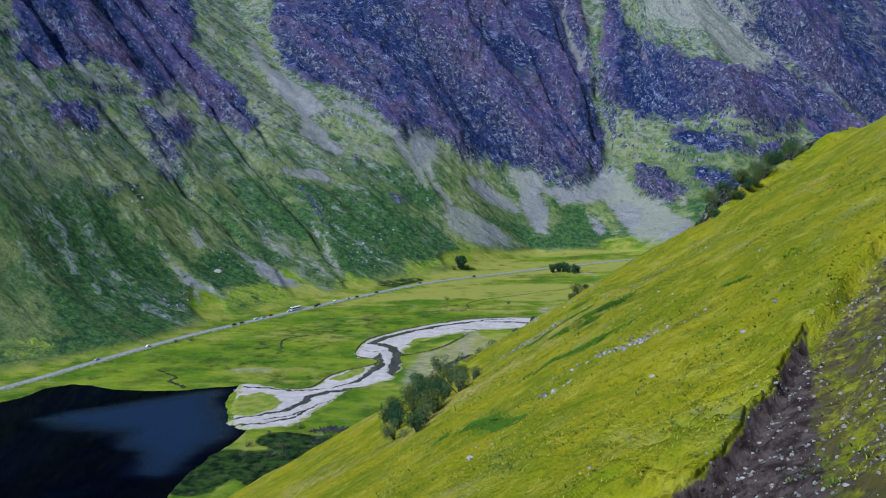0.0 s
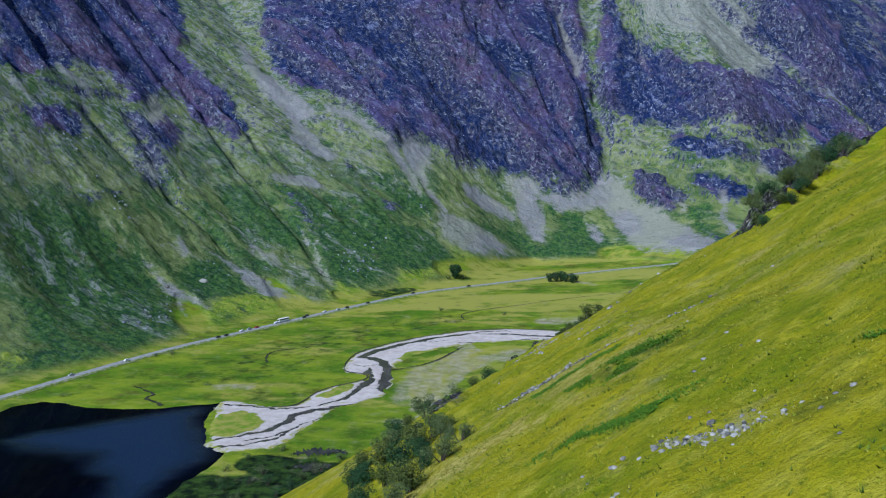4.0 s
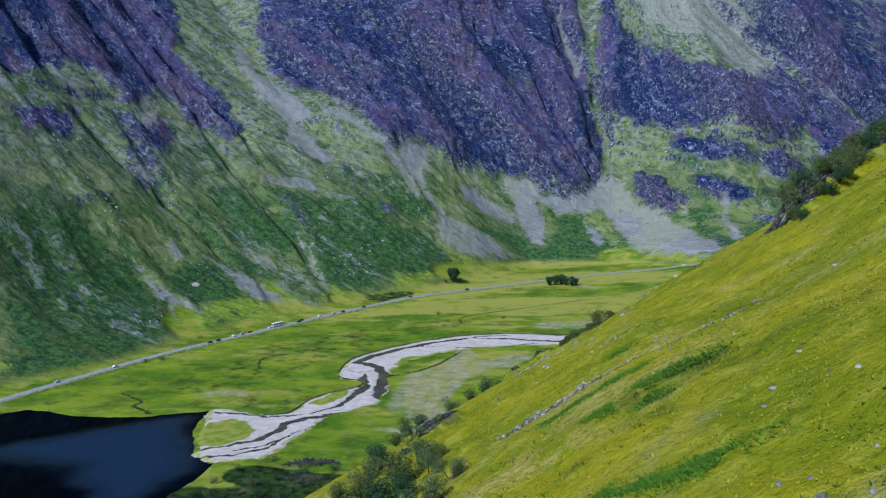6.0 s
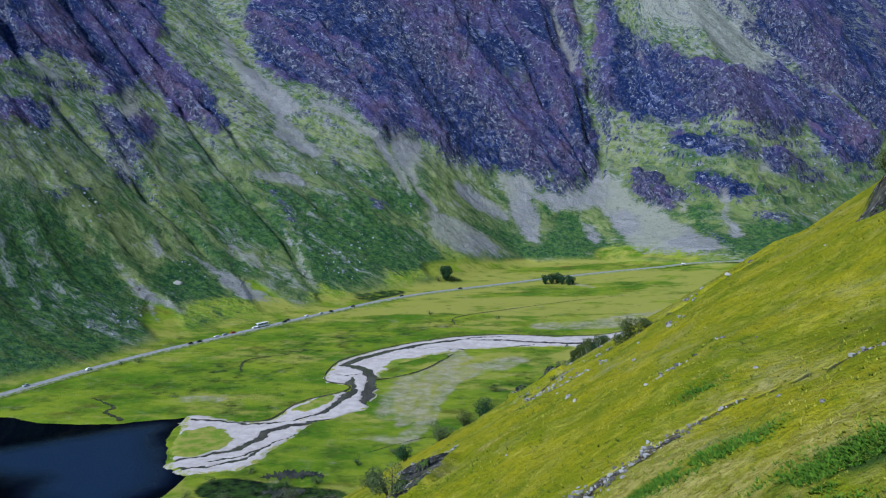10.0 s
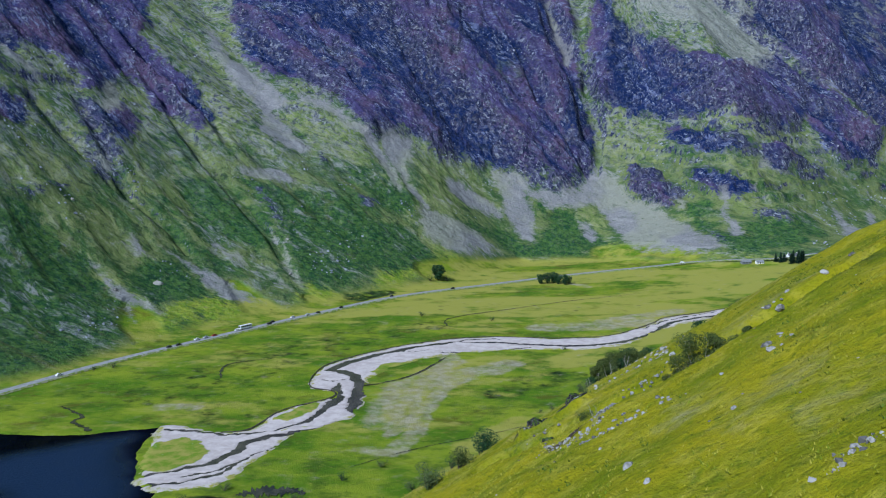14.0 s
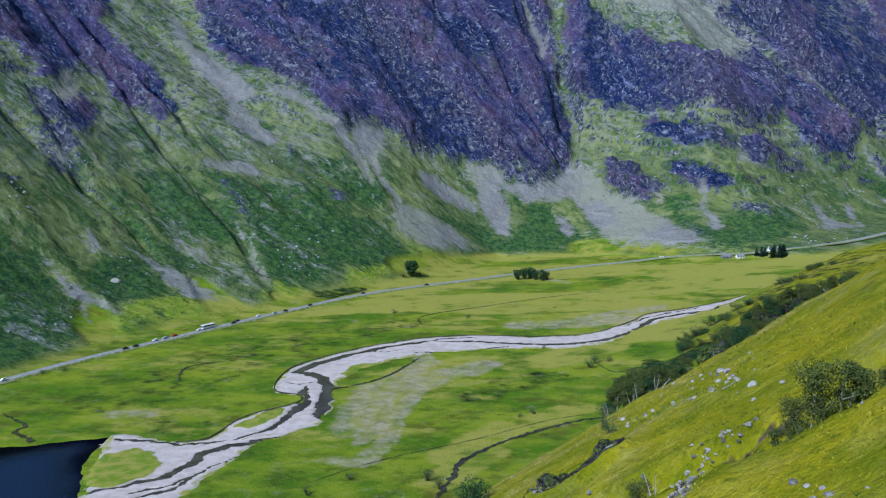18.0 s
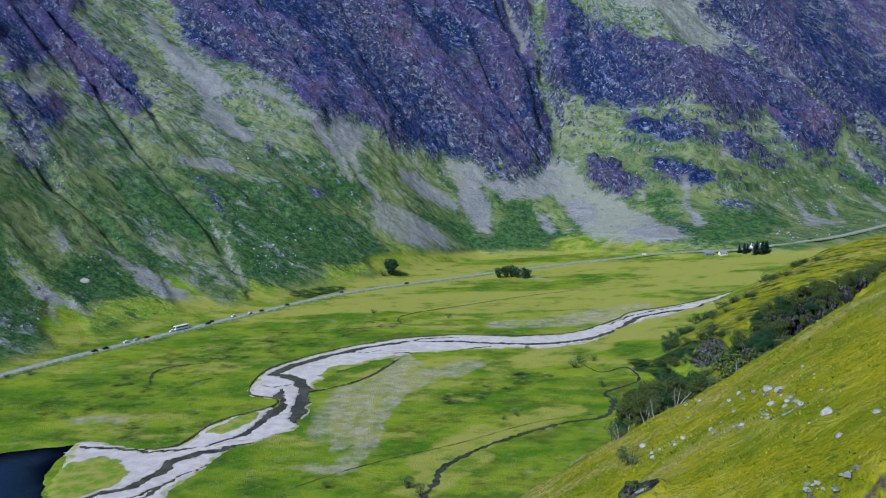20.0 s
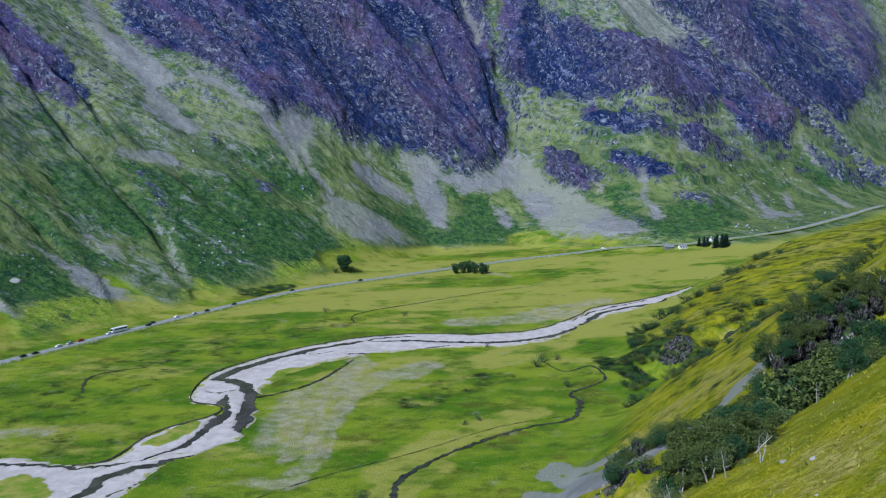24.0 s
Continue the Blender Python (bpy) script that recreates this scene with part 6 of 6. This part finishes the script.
a, b = 0.31 * x + 0.95 * y, 0.95 * x - 0.31 * y
keep = (fbm(a * 0.5, b, 3.0, 3, 101) > rng.uniform(-0.5, 0.35, n))
_, c = land_height(x, y)
keep &= (c["earth"] < -0.4) & (c["rough"] < rng.uniform(0.1, 1.6, n))
x, y = x[keep], y[keep]
tufts("hill_grass", x, y, rng.uniform(0.05, 0.16, len(x)), 4, BLADE, "long yellow green hill grass in tufts", "grass", 11, 0.3, 1.4)
x, y = near_lines(rng, BRACKEN_LINES, 330, 1.35)
keep = fbm(x, y, 1.8, 3, 105) > -0.15
x, y = x[keep], y[keep]
tufts("bracken", x, y, rng.uniform(0.07, 0.17, len(x)), 6, FROND, "dark green bracken in bands across the hill", "bracken", 12, 0.3, 1.7)
x, y = rng.uniform(-6, 58, 26000), 24 + 216 * rng.random(26000) ** 1.3
keep = fbm(x, y, 5, 4, 103) > rng.uniform(0.05, 0.5, len(x))
tufts("rushes", x[keep], y[keep], rng.uniform(0.08, 0.24, keep.sum()), 5, RUSH, "dark green rushes in the hill grass", "rushes", 13, 0.25, 1.2)


# -- cars on the road --
def paint(name, colour, rough=0.35):
    n = Nodes(name, roughness=rough, specular=0.5)
    return n.done(n.mix(n.ramp(n.noise(2.0), 0.3, 0.7), colour, tuple(min(1, c * 1.08) for c in colour)))


GLASS = paint("dark_glass", (0.015, 0.02, 0.025), 0.08)
RIM = paint("rim_silver", (0.45, 0.46, 0.47), 0.3)
TYRE = paint("tyre", (0.02, 0.02, 0.02), 0.9)


def bevelled_box(size, at, bevel, taper=0.0):
    bm = bmesh.new()
    bmesh.ops.create_cube(bm, size=1.0)
    for v in bm.verts:
        k = 1 - taper * (v.co.z > 0)
        v.co = Vector((v.co.x * size[0] * k + at[0], v.co.y * size[1] * k + at[1], v.co.z * size[2] + at[2]))
    bmesh.ops.bevel(bm, geom=bm.edges[:], offset=bevel, segments=2, affect="EDGES")
    return bm


def wheel(at, radius=0.32):
    bm = bmesh.new()
    bmesh.ops.create_cone(bm, cap_ends=True, segments=16, radius1=radius, radius2=radius, depth=0.22, matrix=pose(*at, 90, 0, 0))
    return bm


def car(label, colour):
    root = thing("car", label, "car", "cars on the road")
    body = part("body", bevelled_box((4.2, 1.75, 0.72), (0, 0, 0.66), 0.12), colour, root)
    part("cabin", bevelled_box((2.3, 1.6, 0.6), (-0.2, 0, 1.28), 0.1, 0.22), colour, root)
    part("windscreen", bevelled_box((0.1, 1.35, 0.42), (0.86, 0, 1.26), 0.03), GLASS, root)
    for s in (-1, 1):
        part("side_window", bevelled_box((1.7, 0.06, 0.36), (-0.2, s * 0.76, 1.27), 0.02), GLASS, root)
        for k in (-1.3, 1.3):
            hub = part("wheel", wheel((k, s * 0.8, 0.32)), TYRE, root)
            part("rim", wheel((k, s * 0.82, 0.32), 0.2), RIM, hub, "silver wheel rim")
    return root


def coach():
    white = paint("coach_white", (0.78, 0.78, 0.78))
    root = thing("coach", "white touring coach with dark windows on the road", "coach")
    part("body", bevelled_box((11.8, 2.5, 2.75), (0, 0, 1.9), 0.15), white, root)
    part("windscreen", bevelled_box((0.1, 2.2, 1.4), (5.9, 0, 2.2), 0.04), GLASS, root)
    for s in (-1, 1):
        for k in range(6):
            part("side_window", bevelled_box((1.55, 0.06, 0.95), (-4.4 + 1.7 * k, s * 1.25, 2.4), 0.03), GLASS, root)
        for k in (-3.4, 3.9):
            hub = part("wheel", wheel((k, s * 1.15, 0.5), 0.5), TYRE, root)
            part("rim", wheel((k, s * 1.17, 0.5), 0.3), RIM, hub, "silver wheel rim")
    return root


ROAD_LINE = smooth_line([(a, b) for a, b in ROAD], 900)


def on_road(px, py, lane):
    """The pose on the road nearest to a place, in the near or far lane."""
    k = int(np.argmin(np.hypot(ROAD_LINE[:, 0] - px, ROAD_LINE[:, 1] - py)))
    k = min(max(k, 1), len(ROAD_LINE) - 2)
    d = ROAD_LINE[k + 1] - ROAD_LINE[k - 1]
    d = d / np.hypot(*d)
    p = ROAD_LINE[k] + np.array([d[1], -d[0]]) * 1.4 * lane
    z = float(np.interp(k / (len(ROAD_LINE) - 1), np.linspace(0, 1, len(ROAD_Z)), ROAD_Z)) + 0.98
    return pose(p[0], p[1], z, 0, 0, math.degrees(math.atan2(d[1], d[0])) + (0 if lane > 0 else 180))


coach().matrix_basis = on_road(-130.7, 760, -1)
CARS = [car("small white car on the road", paint("white_paint", (0.75, 0.75, 0.75))), car("small dark grey car on the road", paint("dark_paint", (0.03, 0.03, 0.035))),
        car("small red car on the road", paint("red_paint", (0.3, 0.02, 0.02))), car("small silver car on the road", paint("silver_paint", (0.4, 0.42, 0.44), 0.25))]
used = set()
for x, y, kind, lane in ((-138.5, 756, 0, -1), (-99.4, 799, 0, -1), (-58.4, 835, 1, 1), (-220.7, 631, 0, 1), (-18.6, 883, 1, -1), (-169.6, 710, 1, 1), (-174.4, 703, 1, 1), (-148.2, 736, 2, -1),
                         (-116.3, 775, 1, 1), (-109.6, 779, 1, -1), (-86.9, 806, 3, 1), (36.2, 925, 1, 1), (139.4, 992, 1, -1), (-158.1, 723, 0, -1), (-154.7, 729, 3, -1), (-75, 812, 1, 1),
                         (285, 1030, 0, 1), (460, 1028, 1, -1), (-240, 592, 3, -1)):
    first = kind not in used
    used.add(kind)
    if first:
        CARS[kind].matrix_basis = on_road(x, y, lane)
    else:
        copy_thing(CARS[kind], on_road(x, y, lane))


# -- the farm --
LIME = tint("limewash", (0.6, 0.6, 0.57), (0.8, 0.8, 0.78), 1.2, 0.9, 0.1)
SLATE = tint("roof_slate", (0.05, 0.055, 0.065), (0.12, 0.125, 0.14), 0.6, 0.7, 0.1)
TIN = tint("shed_tin", (0.1, 0.11, 0.12), (0.22, 0.23, 0.24), 1.0, 0.6, 0.1)


def cottage(name, label, category, long, deep, high, wall, roof, windows, chimneys=0):
    root = thing(name, label, category)
    bm = bmesh.new()
    g = high + deep * 0.36
    front = [(-deep / 2, 0), (deep / 2, 0), (deep / 2, high), (0, g), (-deep / 2, high)]
    ends = [[bm.verts.new((s * long / 2, py, pz - (0.5 if pz == 0 else 0))) for py, pz in front] for s in (-1, 1)]
    bm.faces.new(ends[0])
    bm.faces.new(ends[1][::-1])
    for k in range(5):
        if k not in (2, 3):
            bm.faces.new((ends[0][k], ends[1][k], ends[1][(k + 1) % 5], ends[0][(k + 1) % 5]))
    part("wall", bm, wall, root)
    for s in (-1, 1):
        bm = bmesh.new()
        a = [Vector((sx * (long / 2 + 0.2), py, pz)) for sx in (-1, 1) for py, pz in ((0, g + 0.12), (s * (deep / 2 + 0.3), high - 0.15))]
        n = Vector((0, s * 0.3, 0.2))
        lo, hi = [bm.verts.new(p) for p in a], [bm.verts.new(p + n.normalized() * 0.15) for p in a]
        for f in ((0, 1, 3, 2), (0, 2, 6, 4), (1, 5, 7, 3), (0, 4, 5, 1), (2, 3, 7, 6), (4, 6, 7, 5)):
            bm.faces.new([(lo + hi)[q] for q in f])
        bmesh.ops.recalc_face_normals(bm, faces=bm.faces[:])
        part("roof", bm, roof, root)
    for k in range(windows):
        wx = -long / 2 + long * (k + 0.5) / windows
        if k == windows // 2:
            part("door", bevelled_box((0.95, 0.1, 2.0), (wx, -deep / 2 - 0.03, 1.0), 0.02), BARK_DARK, root)
        else:
            pane = part("window", bevelled_box((0.9, 0.1, 1.1), (wx, -deep / 2 - 0.03, 1.5), 0.02), GLASS, root)
            part("sill", bevelled_box((1.1, 0.16, 0.1), (wx, -deep / 2 - 0.06, 0.9), 0.02), wall, pane)
    for k in range(chimneys):
        part("chimney", bevelled_box((0.7, 0.6, 1.4), ((k * 2 - 1) * (long / 2 - 0.4), 0, g + 0.5), 0.04), wall, root)
    return root


def place_house(ob, x, y, turn):
    ob.matrix_basis = pose(x, y, min(land_at(x + dx, y + dy) for dx in (-4, 0, 4) for dy in (-2, 2)), 0, 0, turn)


place_house(cottage("cottage", "small white cottage with a slate roof beside spruces", "house", 11, 5.5, 2.6, LIME, SLATE, 5, 2), 397, 1012, 8)
place_house(cottage("farm_shed", "low dark tin farm shed in the meadow", "shed", 10, 5, 2.2, TIN, TIN, 3), 346, 1008, 6)
place_house(cottage("farm_shed", "low grey stone byre with a white gable", "shed", 8, 4.5, 2.2, LIME, TIN, 3), 359, 1004, 4)
